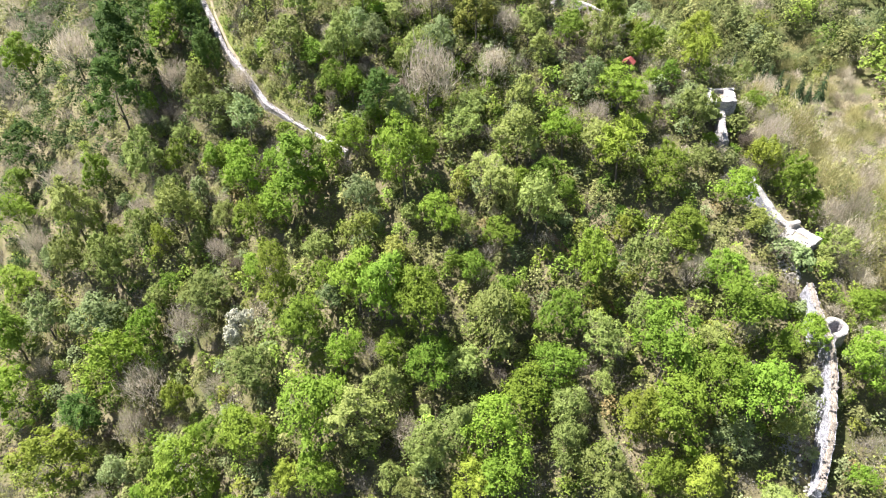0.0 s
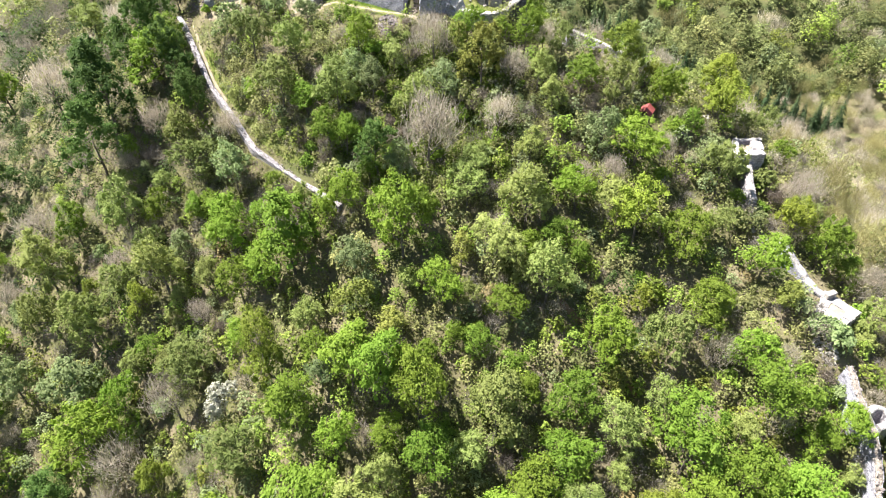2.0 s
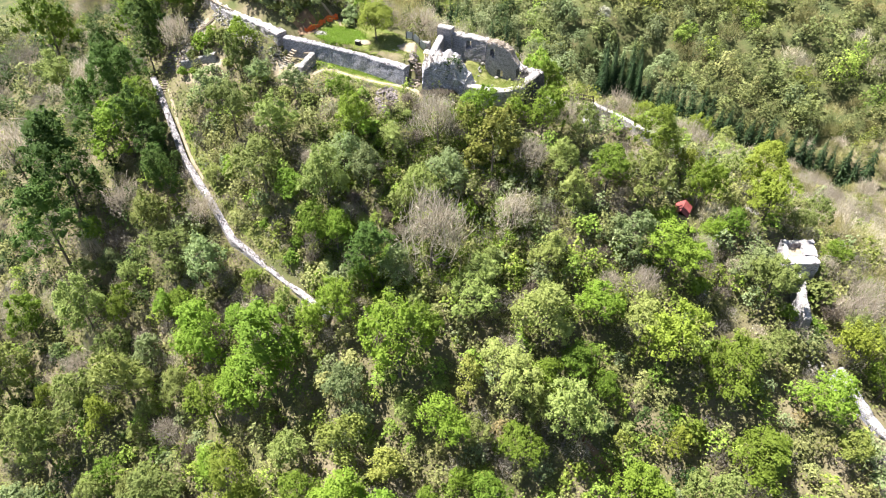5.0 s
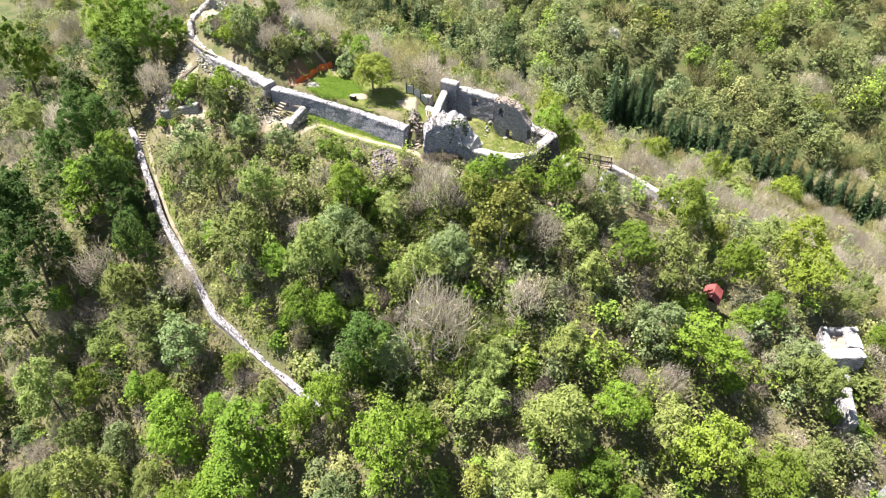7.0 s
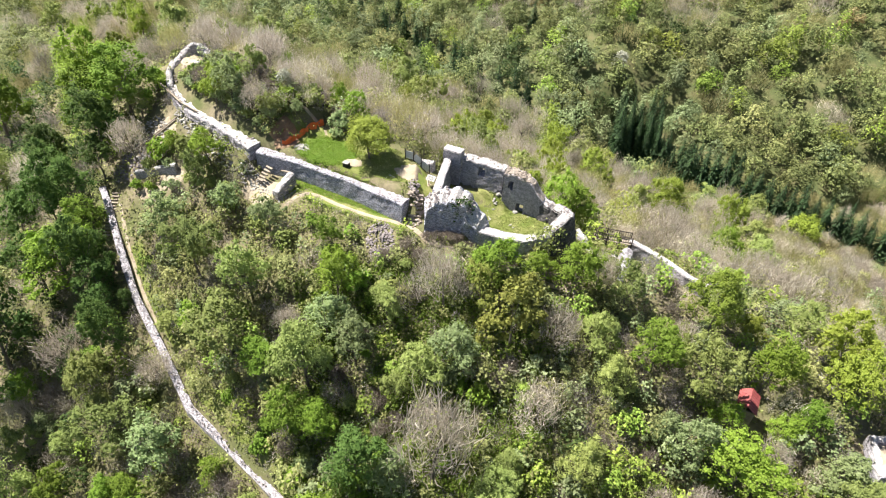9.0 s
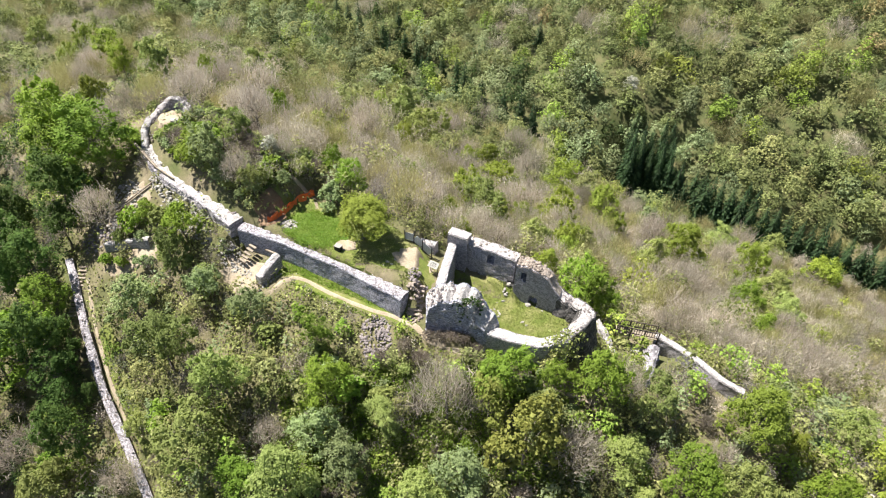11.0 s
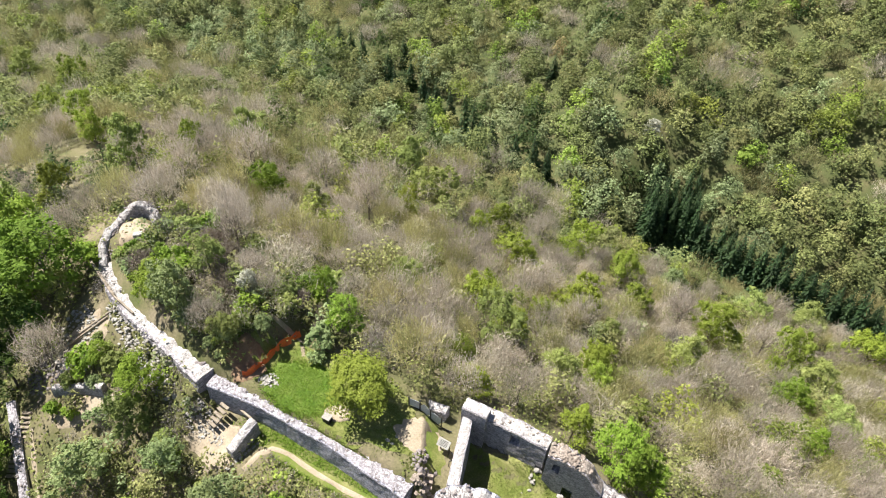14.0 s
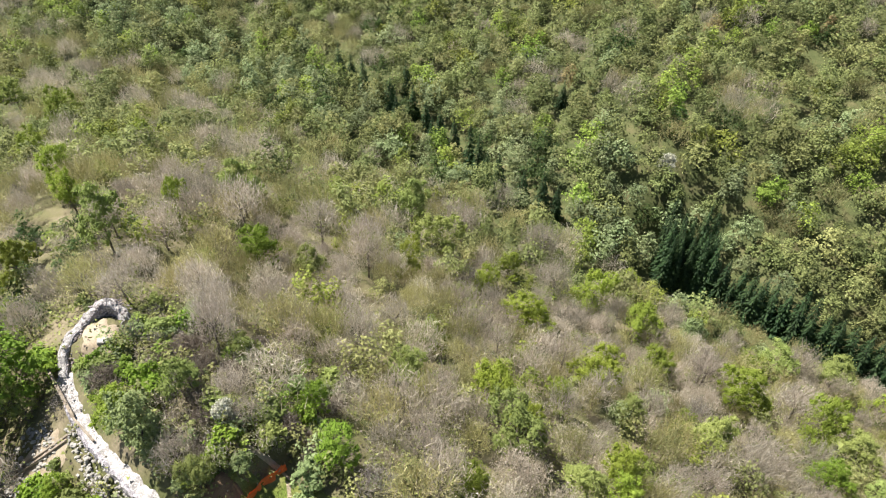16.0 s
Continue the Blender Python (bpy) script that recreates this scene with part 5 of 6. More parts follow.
OLIVE_UPPER = [(9.2, -21.7, 2.2), (-44, -20.8, 3.4), (-34.2, -16.1, 3.1), (12.1, -15.7, 2), (19.6, -15.5, 2.7), (-4.2, -15.1, 2.3), (-14.7, -14.7, 3.1), (38.1, -14.6, 1.5), (-36.8, -13.2, 3.2), (-22.9, -11.4, 3.3), (-7.9, -10.2, 1.8), (13.7, -8.4, 1.8), (23.7, -7.5, 2), (-21.1, -7.4, 2.4), (-27.8, -3.2, 2.9), (-28.6, 4.1, 1.9)]
OLIVE_NORTH = [(-21.7, 8.9, 1.3), (-24.5, 14.6, 1.6), (6, 15.3, 2.4), (-39.6, 16.2, 1.8), (-60.5, 16, 3.7), (0.8, 20.8, 2.9), (48, 26.2, 3), (-9.8, 27.4, 2.3), (-54.6, 29, 3.1), (26.6, 32, 3.2), (17, 34, 2.5), (52, 37.4, 4), (-44.3, 39.6, 3), (-24.4, 47, 2.6), (64.3, 60, 4), (53.3, 60.8, 3.6), (-37.4, 61.8, 3.5), (-7.9, 66.7, 3.9), (-13.8, 80.2, 3.8), (-120.9, 128.6, 4.6)]
PALE_SOUTH = [(30.1, -59, 2.4), (-47.3, -38.6, 3.8), (-57, -37.4, 3), (-11.3, -32.1, 2.2), (-6.5, -22.6, 1.9)]
PALE_UPPER = [(30.2, -21.6, 2.4), (17.9, -19.7, 2.1), (-28.7, -18.6, 2.7), (16.3, -18.5, 1.7), (-1.6, -13.5, 2.3), (-10.5, -13.3, 2), (-20.5, -0.9, 1.6), (-32.4, 1.6, 2.3), (-25.6, 1.6, 1.6)]
PALE_NORTH = [(-19.3, 10.2, 0.9), (-26.6, 11.5, 1.9), (38.8, 67.1, 3.2)]
RUST_SOUTH = [(17.7, -44.2, 1.7), (-6.6, -38.4, 2.1), (36, -38.1, 1.7), (-10.9, -37.1, 2.5), (1.1, -32, 1.8)]
RUST_UPPER = [(3.3, -11.9, 2.8), (0.5, -9, 1.7)]
BARE_SOUTH = [(-4.5, -56.2, 2.6), (-41, -51.1, 2.6), (-39.2, -47, 3.4), (-33.8, -41.5, 3.1), (-62.5, -26, 2.6)]
BARE_UPPER = [(-3.2, -21.9, 3.9), (25.3, -20.2, 1.9), (-58.8, -18.8, 3.5), (5.4, -17.9, 2.7), (7.1, -12.1, 2.5), (-2.9, -9.4, 2.6), (-41.8, -8.6, 2.6), (-46.7, 0.6, 2.1), (30.7, 2.5, 2.9), (25.7, 4.5, 2.2), (-64.5, 4.7, 3.7), (19.7, 5.6, 1.9)]
BARE_NORTH_A = [(1.7, 9.7, 1.9), (44.5, 10.9, 3.3), (-23.4, 9.9, 1.8), (-5.7, 12, 2.4), (-21.3, 15.2, 1.6), (-19.6, 13.3, 1.3), (-55.1, 14.6, 3.2), (-7.2, 14.6, 2), (15.7, 18.8, 2.7), (-9.7, 20.5, 2.8), (33.1, 21.2, 3.3), (8.9, 21.8, 2.5), (19, 22.7, 2.4), (-6.2, 24.1, 2.2), (-13.7, 28, 2), (26.3, 28.5, 3.6), (31.3, 28.9, 3.1), (7.7, 30, 2.7), (-14.9, 30.4, 2.8), (34.8, 32, 3.8), (13, 35.3, 3.2), (20.3, 35.9, 3), (-12, 37.4, 2.7), (-18.8, 39.1, 3.1), (0.3, 39.5, 2.9), (-25.6, 39.9, 2.7), (-2.5, 41.8, 3.3), (9.8, 42.4, 3.5), (-40.7, 44.3, 3.6), (46.2, 45.3, 4.4), (34.4, 49.9, 4.1)]
BARE_NORTH_B = [(35.9, 53.5, 4.2), (-18, 54, 3.3), (-35.5, 55.5, 4.1), (-18.4, 58, 4.4), (28.6, 59.4, 3.8), (-26.2, 60.1, 4.4), (56.5, 61.4, 4.1), (45.5, 64.3, 3.2), (11.8, 65.5, 4), (10.3, 79.5, 4.6), (-4.3, 81.3, 4.6)]
BLOSSOM_SOUTH = [(-26.8, -43.1, 2.3)]
BLOSSOM_NORTH = [(-20.9, 12.9, 1.0)]
r = np.random.default_rng(11)
STANDS = {
    "FRESH": (FRESH_SOUTH_A, FRESH_SOUTH_B, FRESH_UPPER, FRESH_NORTH,),
    "YELLOW": (YELLOW_SOUTH, YELLOW_UPPER, YELLOW_NORTH,),
    "DEEP": (DEEP_SOUTH, DEEP_UPPER, DEEP_NORTH,),
    "OLIVE": (OLIVE_SOUTH, OLIVE_UPPER, OLIVE_NORTH,),
    "PALE": (PALE_SOUTH, PALE_UPPER, PALE_NORTH,),
    "RUST": (RUST_SOUTH, RUST_UPPER,),
    "BARE": (BARE_SOUTH, BARE_UPPER, BARE_NORTH_A, BARE_NORTH_B,),
    "BLOSSOM": (BLOSSOM_SOUTH, BLOSSOM_NORTH,),
}
for kind, stands in STANDS.items():
    for stand in stands:
        for x, y, w in stand:
            plant(kind, x, y, w * 1.03, r)
for x, y, w in [(-4.6, -3.5, 0.75), (-3.7, -3.7, 0.8), (-2.7, -3.8, 0.8), (-1.7, -4.0, 0.8), (-0.6, -4.5, 0.75), (1.9, -5.5, 0.7), (3.4, -6.0, 0.7), (-8.4, -5.2, 1.0), (-6.6, -4.6, 0.9), (-5.2, -5.3, 1.0)]:
    plant("BRUSH", x, y, w, r)
for x, y, w in [(-33.2, 10.6, 0.7), (-34.6, 11.6, 0.6), (-35.6, 6.4, 0.8), (-37.4, 6.9, 0.8), (-33, 5.8, 1.0), (-30.8, 6.2, 0.9), (-28, 5.0, 1.0), (-26, 3.6, 0.9), (34.0, -21.7, 1.7), (33.4, -19.5, 1.4), (38.4, -22.2, 2.0), (35.6, -27.3, 1.6), (36.9, -25.4, 1.4), (34.0, -24.6, 1.3), (39.2, -19.2, 1.2), (37.6, -22.3, 1.0), (39.0, -40.4, 1.7), (40.6, -41.8, 1.8), (43.9, -41.4, 1.6), (44.9, -39.6, 1.3), (45.2, -37.2, 1.2), (38.6, -37.8, 1.2), (39.2, -46.5, 1.2), (39.8, -50.5, 1.3), (38.9, -53.5, 1.2), (44.2, -50.4, 1.3), (43.4, -54.4, 1.2), (0.7, -5.1, 0.75), (5.0, -6.0, 0.8),  (-12, -2.6, 0.9), (-16, -1.2, 0.9), (-14, -4.5, 1.2), (-18.6, -2.6, 1.3), (-22, -0.4, 1.1), (-25.5, 2.2, 1.2)]:
    plant("SHRUB", x, y, w, r)
for x, y, w in [(-24.6, 10.2, 0.9), (-25.8, 11.2, 1.0), (-27.0, 12.2, 0.8), (-28.0, 13.0, 1.1), (-29.2, 13.7, 0.8), (-30.2, 14.5, 1.1), (-31.4, 15.2, 0.9), (-32.3, 16.0, 1.1), (-33.2, 16.8, 0.9), (-33.9, 17.7, 0.8), (-31.6, 17.4, 1.2), (-31.2, 19.0, 1.1), (-31.0, 20.6, 1.0), (-29.6, 16.6, 1.2), (-23.2, 9.0, 0.7), (-22.2, 8.3, 0.6), (41.4, -55.3, 1.2), (40.5, -57.0, 1.0), (40.0, -46.4, 1.1), (42.3, -51.8, 1.0), (38.3, -60.0, 1.1)]:
    plant("SHRUB", x, y, w, r)
for x, y, w in [(-12.6, -24.8, 2.5), (-15.6, -26.2, 2.0), (-10.4, -22.6, 1.8)]:
    plant("FRESH", x, y, w, r)
plant("BLOSSOM", 40.5, 105.3, 2.7, r)
plant("RUST", 49.6, 112.0, 3.3, r)
template("LONE", "broadleaf_tree", "", "tree", "trees on the hillside", broadleaf(207, LEAF_YELLOW, n=9000, leaf=(0.09, 0.2), radius=2.7, tall=5.6, round_top=True))
lone = plant("LONE", -11.0, 5.2, 2.75, np.random.default_rng(3), 0.0)
tagged(lone, "round yellow-green tree standing alone on the terrace lawn", "tree")

# spruces: a block and a row on the valley floor, some more scattered in the wood behind
for s in range(2):
    template("TALL", "spruce_tree", "tall dark spruce in a dense block", "tree", "spruces in the valley", conifer(234 + s, 14.5, 2.2))
for k in range(20):
    u, v = k % 5, k // 5
    plant("TALL", 38.6 + u * 2.25 + v * 0.5 + r.normal() * 0.2, 85.6 + v * 2.3 - u * 0.3 + r.normal() * 0.2, r.uniform(1.9, 2.3), r, 0.01)
ROW = [(47.6, 83.0), (54.9, 75.8), (63.8, 69.8), (72.8, 64.8), (81.3, 60.1), (96, 53)]
_, row = along(ROW, 2.5)
for q, s in zip(row, sideways(row)):
    for k in (0.2, 2.6):
        plant("CONIFER", q[0] + s[0] * k + r.normal() * 0.25, q[1] + s[1] * k + r.normal() * 0.25, r.uniform(1.85, 2.3), r, 0.01)
for x, y in [(-34, 151), (-23, 136), (-21.5, 151), (-11, 131), (-3, 119), (1, 111), (13, 98), (20, 134), (-42, 158), (-26, 146), (-29, 149), (-19, 141), (-15, 136), (-7, 126), (-1, 115), (4, 108), (16, 97), (-38, 155), (-25, 141), (-13, 128), (9, 101)]:
    plant("CONIFER", x, y, r.uniform(1.9, 2.5), r, 0.02)


# ---- the rest of the wood, filled in between ----
def free(x, y, w, slack=0.75):
    return all((x - a) ** 2 + (y - b) ** 2 > (slack * (w + c)) ** 2 for a, b, c in placed)


def open_ground(x, y):
    """Walls, lawns, paths and the brushy meadow below the castle, where no trees stand."""
    if -25 < x < 11 and -5.5 < y < 9 - 0.15 * (x + 25) * 0.4:
        return True
    if -37.5 < x < -20 and -0.5 < y - (7.0 - (x + 23) * 0.75) + 4 < 6:
        return True
    if near_line(x, y, ROW, 5.6) or near_line(x, y, [(38.6, 86), (49, 84), (46, 91), (41, 92)], 4.8):
        return True
    return any(near_line(x, y, line, w) for line, w in OPEN)


def near_line(x, y, line, w):
    """Whether places lie within w of a line; takes single values or arrays."""
    near = np.zeros(np.shape(x), bool)
    for (x0, y0), (x1, y1) in zip(line, line[1:]):
        t = np.clip(((x - x0) * (x1 - x0) + (y - y0) * (y1 - y0)) / ((x1 - x0) ** 2 + (y1 - y0) ** 2), 0, 1)
        near |= np.hypot(x - x0 - t * (x1 - x0), y - y0 - t * (y1 - y0)) < w
    return near


OPEN = [([(-42, 8), (-38, 1), (-31, -9), (-27, -14.2), (-14, -24.2)], 1.2), ([(23.7, -16.0), (24.1, -19)], 1.7), ([(14, -1), (17, -0.5), (22.6, -5.5)], 1.8), ([(16, -2), (13.8, -6.3)], 1.5), ([(36.5, -18.7), (36.4, -18)], 3.4),
        ([(36.2, -20.6), (35.6, -25.5)], 2.0), ([(38.3, -31.4), (41.3, -35.2), (41.9, -37.6)], 2.0), ([(41.9, -37.6), (42, -38)], 3.6), ([(40.9, -44.7), (41.2, -50), (41.1, -54), (39.9, -58.5), (37.8, -63.7)], 1.2), ([(-23, 7.3), (-31.3, 13.3), (-35.5, 18), (-35.2, 22), (-33, 23)], 1.4), ([(-33.4, 20), (-33.2, 22)], 1.7), ([(-17, 10.8), (-20.5, 7.2)], 1.5)]


def scatter(count, xs, ys, sizes, mix, slack, keep=None, tries=14):
    done = 0
    for _ in range(count * tries):
        if done >= count:
            break
        x, y, w = r.uniform(*xs), r.uniform(*ys), r.uniform(*sizes)
        if (keep and not keep(x, y)) or open_ground(x, y) or not free(x, y, w, slack):
            continue
        names, odds = zip(*mix.items())
        plant(names[r.choice(len(names), p=np.array(odds) / sum(odds))], x, y, w, r)
        done += 1


scatter(34, (-60, 46), (-66, -6), (1.5, 2.6), {"FRESH": 2, "OLIVE": 2, "YELLOW": 0.7}, 0.66)
scatter(26, (-60, 46), (-66, -6), (1.5, 2.4), {"BARE": 2}, 0.5)
scatter(60, (-60, 46), (-66, -6), (1.3, 2.2), {"OLIVE": 2, "PALE": 1.5, "FRESH": 2}, 0.55)
scatter(60, (-50, 80), (8, 66), (1.9, 3.0), {"BARE": 5}, 0.6)
scatter(120, (-52, 40), (-60, -4), (0.8, 1.5), {"SHRUB": 3, "BRUSH": 3}, 0.42)
scatter(110, (-36, 24), (-26, -5), (0.6, 1.3), {"SHRUB": 3, "BRUSH": 1.5}, 0.33)
scatter(70, (-38, -14), (8, 26), (0.8, 1.5), {"SHRUB": 3, "BRUSH": 2}, 0.36)


# ---- thickets and woods between and beyond, too many to count ----
STUFF = {"wood": "olive-green woodland on the far hillside", "olive": "olive-green spring woodland", "fresh": "thicket of fresh green young trees", "pale": "pale green trees along the valley", "rust": "thicket in rusty young leaf",
         "grey": "grey leafless woodland of fine twigs", "dry": "brown leafless thicket", "deep": "dark green woodland", "yellow": "yellow-green young woodland", "bud": "budding olive-grey woodland of fine twigs"}


TWIGGY = ("grey", "dry", "bud")


def woods(name, xs, ys, gap, mix, keep, clumps, size, slack=0.55, seed=31, tall=(0.9, 1.25), width=(0.5, 0.85), clear=None, twigs=2.2):
    """Crowns set close over a stretch of land; leafy ones of leaf sprays in tufts, bare ones of twigs, one object for each kind of foliage."""
    r2 = np.random.default_rng(seed)
    leafy, bare = [], []
    for s in range(9):
        rs = np.random.default_rng(300 + s)
        p, d, _, _ = crown_points(rs, 1.0, 2.0, 9, clumps, 0.0, 0.3, 5)
        k = rs.random(clumps) < 0.2
        q, e = dome_points(rs, clumps, s, 0.75)
        p[k], d[k] = (q * [0.85, 0.85, 0.92])[k], e[k]
        leafy.append((p, facing(d, r2)))
        bare.append(twig_lines(np.random.default_rng(320 + s), 1.0, 2.2, int(clumps * twigs)))
    near = np.array(placed)
    out = {}
    for y in np.arange(*ys, gap):
        for x in np.arange(*xs, gap):
            x1, y1 = x + r2.uniform(-0.45, 0.45) * gap, y + r2.uniform(-0.45, 0.45) * gap
            w = r2.uniform(*width) * gap
            if not keep(x1, y1) or (clear or open_ground)(x1, y1) or (np.hypot(near[:, 0] - x1, near[:, 1] - y1) < slack * (w + near[:, 2])).any():
                continue
            names, odds = zip(*mix(x1, y1).items())
            mat = names[r2.choice(len(names), p=np.array(odds) / sum(odds))]
            a, k, up = r2.uniform(0, 6.28), r2.integers(9), r2.uniform(*tall)
            t = np.array([[math.cos(a), math.sin(a), 0], [-math.sin(a), math.cos(a), 0], [0, 0, 1]])
            at = np.array([x1, y1, ground(x1, y1) - 0.15 * w])
            twiggy = mat in TWIGGY
            one, two = (bare if twiggy else leafy)[k]
            one = (one * [w, w, w * up]) @ t + at
            two = (two * [w, w, w * up]) @ t + at if twiggy else two @ t
            tone = r2.random()
            out.setdefault(mat, []).append((one, two, np.full(len(one), w), np.full(len(one), tone)))
    for mat, some in out.items():
        one, two, w, tone = (np.concatenate(k) for k in zip(*some))
        if mat in TWIGGY:  # twigs, and buds and catkins at the tips of others
            k = r2.random(len(w)) < 0.72
            v, f = slivers(one[k], two[k], (0.0125 * w[k] ** 0.6)[:, None], r2)
            q, g = leaves(two[~k], unit(int((~k).sum()), r2), r2.uniform(0.06, 0.13, int((~k).sum())), r2)
            v, f, tone = np.concatenate([v, q]), np.concatenate([f, g + len(v)]), np.concatenate([tone[k], tone[~k]])
        else:
            v, f = leaves(one, two, w ** 0.75 * r2.uniform(*size, len(w)), r2)
        me = raw_mesh(name, v, f, STAND[mat])
        me.attributes.new("tint", "FLOAT", "FACE").data.foreach_set("value", tone.astype(np.float32))
        tagged(new(name, me), STUFF[mat], "woodland", kind="stuff")


def south_mix(x, y):
    n = noise.noise(Vector((x * 0.07, y * 0.07, 2.0)))
    if x < -37 and y > -30:
        return {"deep": 4, "grey": 0.8, "olive": 1.2, "dry": 2.6, "fresh": 0.5}
    if n > 0.08:
        return {"dry": 3.6, "grey": 1.6, "olive": 2.8, "pale": 0.8, "rust": 0.4, "fresh": 1.6}
    return {"fresh": 4.6, "olive": 4, "dry": 1.2, "grey": 0.6, "pale": 1, "deep": 0.4, "yellow": 1} if y < -20 else {"olive": 4, "dry": 1.2, "grey": 1.6, "fresh": 1.8, "pale": 1.4}


def north_mix(x, y):
    n = noise.noise(Vector((x * 0.05, y * 0.05, 7.0)))
    return {"grey": 5, "bud": 3.4, "olive": 0.9, "yellow": 0.6, "dry": 0.3} if n > 0.05 else {"grey": 3, "bud": 4, "olive": 1.4, "yellow": 1.3, "pale": 0.5}


def far_mix(x, y):
    n = noise.noise(Vector((x * 0.035, y * 0.035, 3.0)))
    if abs(y - (116 - 0.62 * x)) < 17 and x < 62:
        return {"fresh": 1.6, "pale": 3.5, "wood": 3, "deep": 0.6, "olive": 1}
    if y < 112 - 0.6 * x:
        return {"grey": 2.2, "bud": 2.5, "wood": 2.5, "olive": 1.4, "yellow": 0.8}
    if n > 0.1:
        return {"wood": 4, "olive": 2, "grey": 1.4, "bud": 1.6, "rust": 0.5, "yellow": 0.5, "deep": 0.3}
    return {"wood": 5, "olive": 2.6, "fresh": 1.1, "pale": 1.2, "yellow": 0.9, "grey": 0.7, "bud": 0.8, "deep": 0.6, "rust": 0.2}


woods("thicket", (-76, 48), (-80, 44), 2.05, south_mix, lambda x, y: (y < 1 or x < -43) and (not (-15 < x < 5 and -23 < y < -5) or noise.noise(Vector((x * 0.3, y * 0.3, 0))) > 0.1), 210, (0.11, 0.23), 0.17, 31, (0.8, 1.35), (0.5, 0.92))
woods("ridge_wood", (-85, 108), (-64, 72), 3.7, north_mix, lambda x, y: (y > 5 and (y > 11 - 0.55 * (x + 14) and x > -43 or x > 24 or y > 44)) or (x > 46 and y > -64), 420, (0.085, 0.165), 0.3, 32, (0.9, 1.35), (0.5, 0.95), None, 2.9)
woods("far_wood", (-165, 165), (71, 225), 5.0, far_mix, lambda x, y: abs(x + 4) < max(22 + 0.78 * (y + 12), 120) or (x > 0 and y < 120), 600, (0.1, 0.19), 0.42, 33, (0.85, 1.3), (0.58, 1.06), None, 1.2)
woods("west_wood", (-112, -76), (-62, 72), 4.2, south_mix, lambda x, y: True, 300, (0.11, 0.23), 0.3, 37, (0.85, 1.25), (0.55, 0.95))
woods("side_wood", (-150, 150), (-115, 72), 6.5, lambda x, y: {"olive": 3, "fresh": 3, "grey": 2}, lambda x, y: x < -112 or (x < -76 and not -62 < y) or x > 108 or y < -80, 220, (0.15, 0.32), 0.5, 34, (0.85, 1.2), (0.6, 1.05))


def bare_ground(x, y):
    """Lawns, paths and wall tops, kept clear of undergrowth; takes arrays."""
    d = 0.447 * (x + 23) + 0.894 * (y - 7.2)
    foot = (x + 20.4) * 0.759 - (y - 7.1) * 0.651
    bare = (x > -24) & (x < -5.5) & (d > -0.9) & (d < 6.8) & ((foot > -0.4) | (d < 0.9)) | (x >= -5.5) & (x < 8.6) & (y > -3.6 - 0.12 * (x + 3)) & (y < 6)
    for line, w in OPEN:
        bare |= near_line(x, y, line, w * 0.4)
    bare |= near_line(x, y, PATHLINE, 0.5)
    bare |= (x > -38) & (x < -31) & (y > 5.6) & (y < 17) & (np.sin(x * 5.1) * np.sin(y * 4.3) > -0.55)
    return bare | (np.hypot((x + 22) / 2.2, (y - 3.4) / 1.6) < 1) | (np.hypot((x + 9.1) / 1.6, (y + 3.4) / 1.5) < 1)


PATHLINE = [(-19.4, 1.4), (-18.4, 2.5), (-17.4, 2.9), (-14, 1.2), (-9.6, -0.85), (-5.9, -2.3), (-4.6, -3.6), (-0.2, -5.0), (5, -6.4), (9.5, -7.4)]


def kept_clear(x, y):
    """Where no scrub grows: the castle's level ground, the banks above the path and the paths themselves."""
    d = 0.447 * (x + 23) + 0.894 * (y - 7.2)
    if near_line(x, y, [(-16.8, 11.3), (-18.3, 9.7), (-19.6, 7.7), (-20.4, 7.1)], 0.9):
        return True
    foot = (x + 20.4) * 0.759 - (y - 7.1) * 0.651
    if (d > 6.3 and x < -3.5) or (foot < -0.5 and d > 0.9):
        return any(near_line(x, y, line, 0.8 * w) for line, w in OPEN)
    return bool(bare_ground(x, y)) or near_line(x, y, PATHLINE, 1.0) or (-21 < x < -5.5 and -1.7 < d < 9 and (foot > -0.5 or d < 0.9)) or any(near_line(x, y, line, 0.72 * w) for line, w in OPEN)


def scrub_mix(x, y):
    n = noise.noise(Vector((x * 0.22, y * 0.22, 4.0)))
    return {"olive": 3, "dry": 3, "grey": 1.5} if n > 0.12 else {"olive": 4, "fresh": 1.6, "pale": 1.2, "dry": 1, "grey": 0.8}


woods("scrub", (-36, 18), (-26, 25), 1.15, scrub_mix, lambda x, y: y < 3 - 0.3 * (x + 22) or x < -17, 58, (0.14, 0.3), 0.12, 35, (0.6, 1.3), (0.5, 1.0), kept_clear, 2.6)
woods("tall_scrub", (-34, -2), (5, 26), 1.7, lambda x, y: {"olive": 3, "grey": 2, "pale": 1.2, "dry": 1}, lambda x, y: 0.447 * (x + 23) + 0.894 * (y - 7.2) > (1.2 if (x + 20.4) * 0.759 - (y - 7.1) * 0.651 < -0.8 else 6.6) and y < 13 - 0.55 * (x + 14), 110, (0.11, 0.24), 0.12, 36, (0.8, 1.3), (0.5, 0.95), kept_clear)


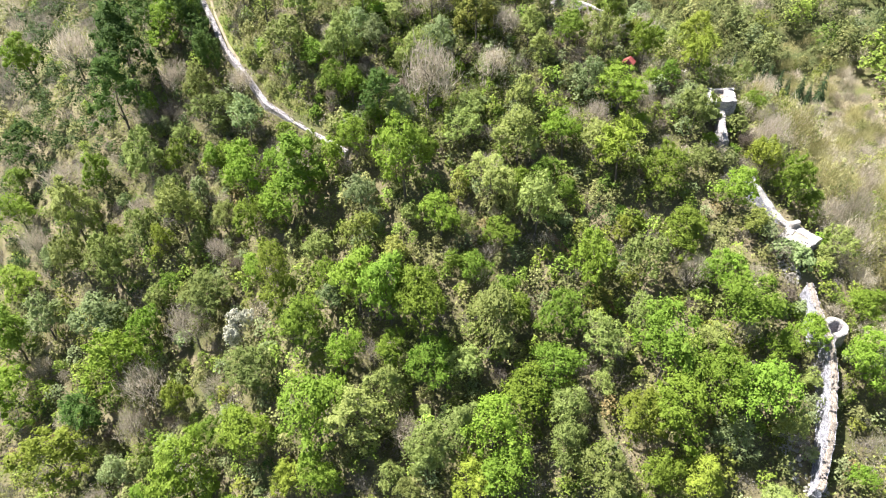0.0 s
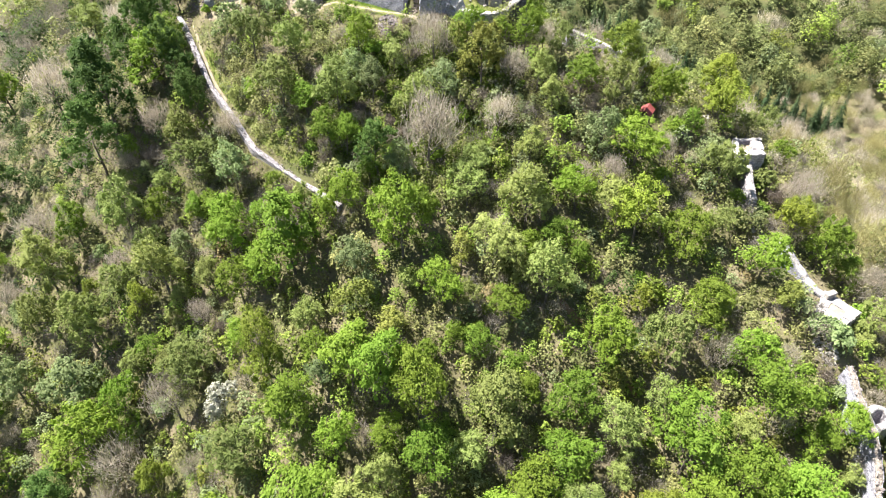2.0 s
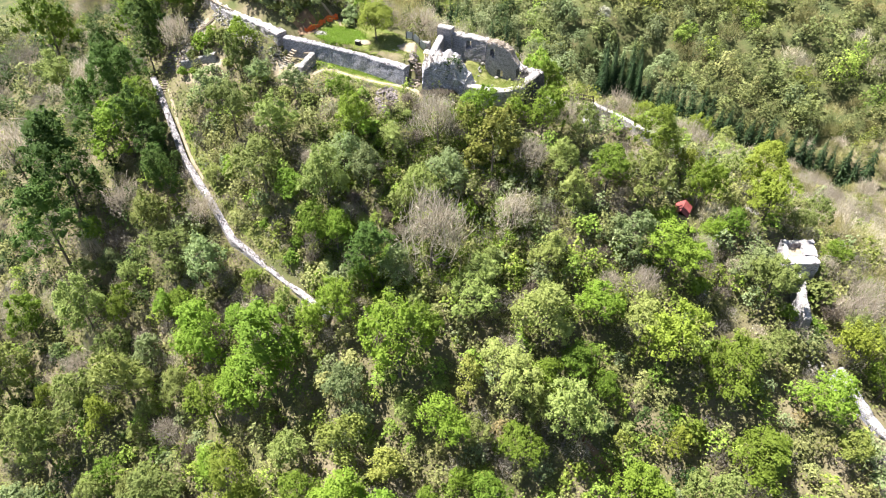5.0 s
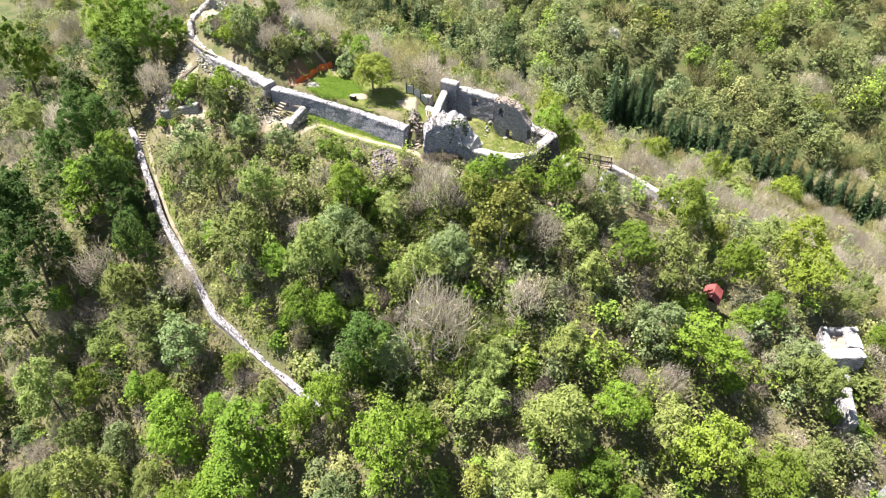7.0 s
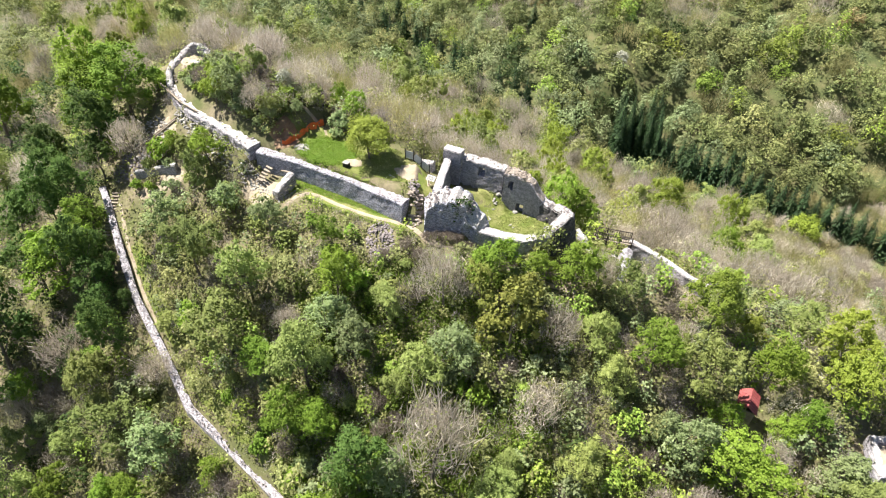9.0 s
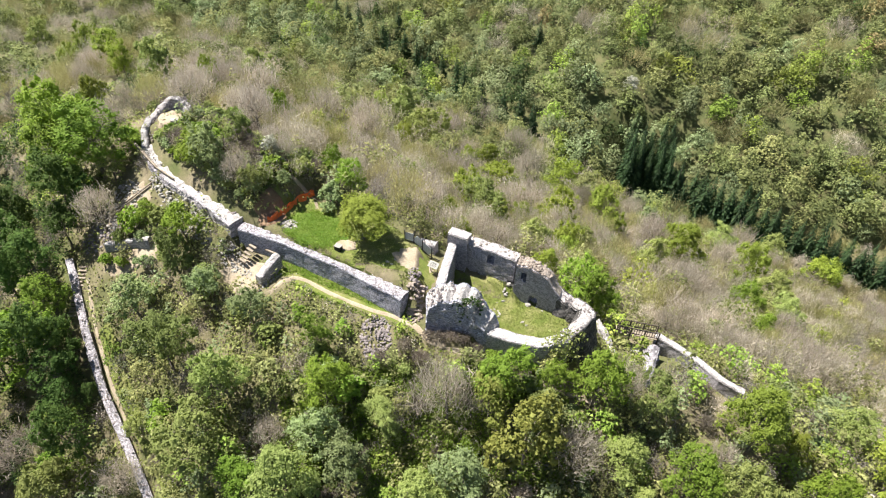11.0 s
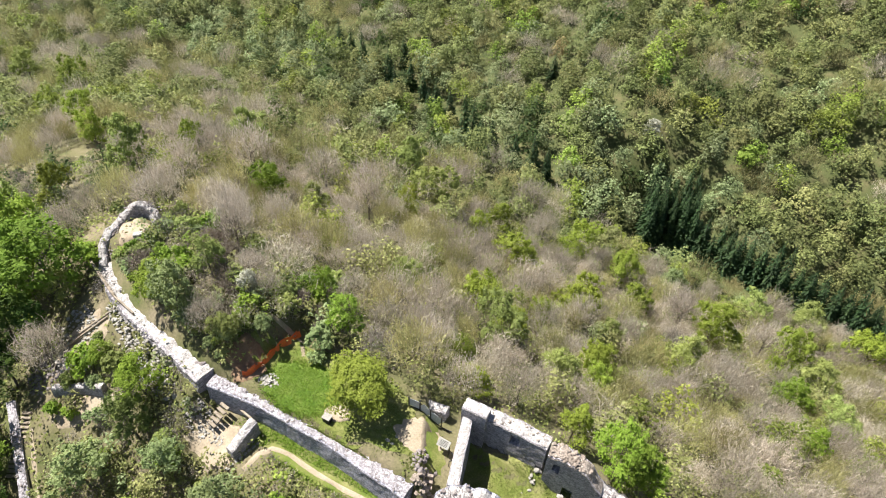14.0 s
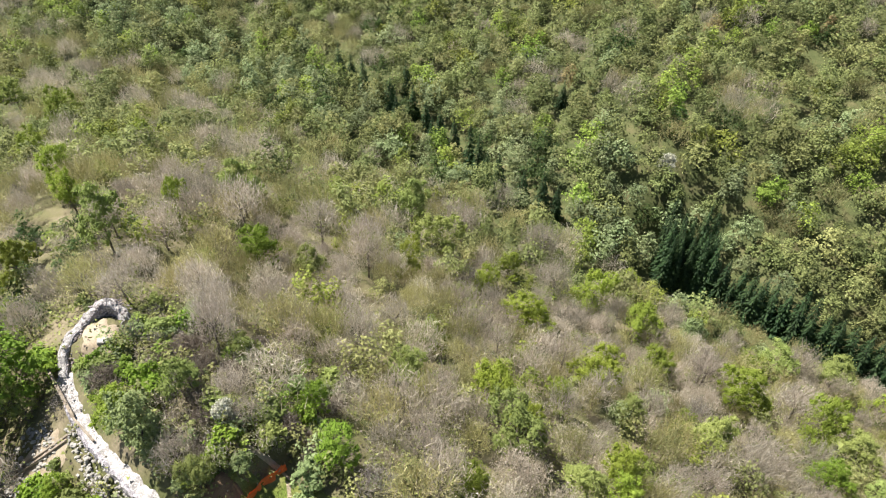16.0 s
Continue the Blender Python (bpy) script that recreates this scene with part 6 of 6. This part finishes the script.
# ---- undergrowth: loose leaves, grass and dry stems close to the ground ----
def undergrowth(name, count, xs, ys, size, up, material, label, seed):
    r3 = np.random.default_rng(seed)
    x, y = r3.uniform(*xs, count), r3.uniform(*ys, count)
    clump = np.array([noise.noise(Vector((a * 0.25, b * 0.25, seed))) for a, b in zip(x, y)])
    ok = clump > -0.3
    x, y = x[ok], y[ok]
    ok = ~bare_ground(x, y)
    x, y = x[ok], y[ok]
    n = len(x)
    z = ground_height(x, y) + r3.uniform(0.02, 1, n) ** 2 * up
    d = unit(n, r3)
    d[:, 2] = abs(d[:, 2]) + 0.4
    d /= np.linalg.norm(d, axis=1)[:, None]
    v, f = leaves(np.stack([x, y, z], 1), d, r3.uniform(*size, n), r3)
    tagged(new(name, raw_mesh(name, v, f, material)), label, "undergrowth", kind="stuff")


undergrowth("undergrowth", 85000, (-62, 52), (-70, 30), (0.16, 0.34), 1.1, UNDER, "tangled green undergrowth on the forest floor", 41)
undergrowth("dry_undergrowth", 30000, (-62, 52), (-70, 30), (0.14, 0.32), 0.8, DRY, "dry brown bracken and brush", 43)
undergrowth("meadow_grass", 60000, (-17, 7), (-23, -5.5), (0.12, 0.24), 0.7, LEAF_FRESH, "lush green grass and brambles on the open slope", 47)
undergrowth("meadow_herbs", 60000, (-34, 16), (-26, 4), (0.1, 0.2), 0.5, LEAF_OLIVE, "rank green herbs on the open slope below the castle", 45)


def grass(name, count, where, size, material, label, seed):
    """Short upright blades over a lawn, thinning out towards its edge."""
    rg = np.random.default_rng(seed)
    p = []
    for cx, cy, rx, ry, turn, share in where:
        n = int(count * share)
        a, q = rg.uniform(0, 6.28, n), np.sqrt(rg.random(n)) * rg.uniform(0.8, 1.12, n)
        u, v, c, s = np.cos(a) * q * rx, np.sin(a) * q * ry, math.cos(radians(turn)), math.sin(radians(turn))
        p.append(np.stack([cx + c * u - s * v, cy + s * u + c * v], 1))
    p = np.concatenate(p)
    p = p[~near_line(p[:, 0], p[:, 1], PATHLINE, 0.42)]
    n = len(p)
    low = np.c_[p, ground_height(p[:, 0], p[:, 1]) + 0.02]
    tip = low + np.c_[rg.normal(size=(n, 2)) * size * 0.7, rg.uniform(0.5, 1.2, n) * size]
    v, f = slivers(low, tip, 0.025, rg)
    tagged(new(name, raw_mesh(name, v, f, material)), label, "grass", kind="stuff")


grass("grass", 26000, [(-15.6, 6.4, 3.4, 2.3, -24, 0.6), (-13.4, 1.4, 7.8, 1.3, -26, 0.4)], 0.16, LEAF_FRESH, "short green grass blades on the terrace and bank", 61)
grass("dry_grass", 22000, [(-13.2, 6.0, 9.4, 3.2, -25, 0.4), (2.3, -1.0, 5.4, 3.0, -18, 0.6)], 0.13, LEAF_OLIVE, "short yellowing grass blades in yard and terrace", 62)
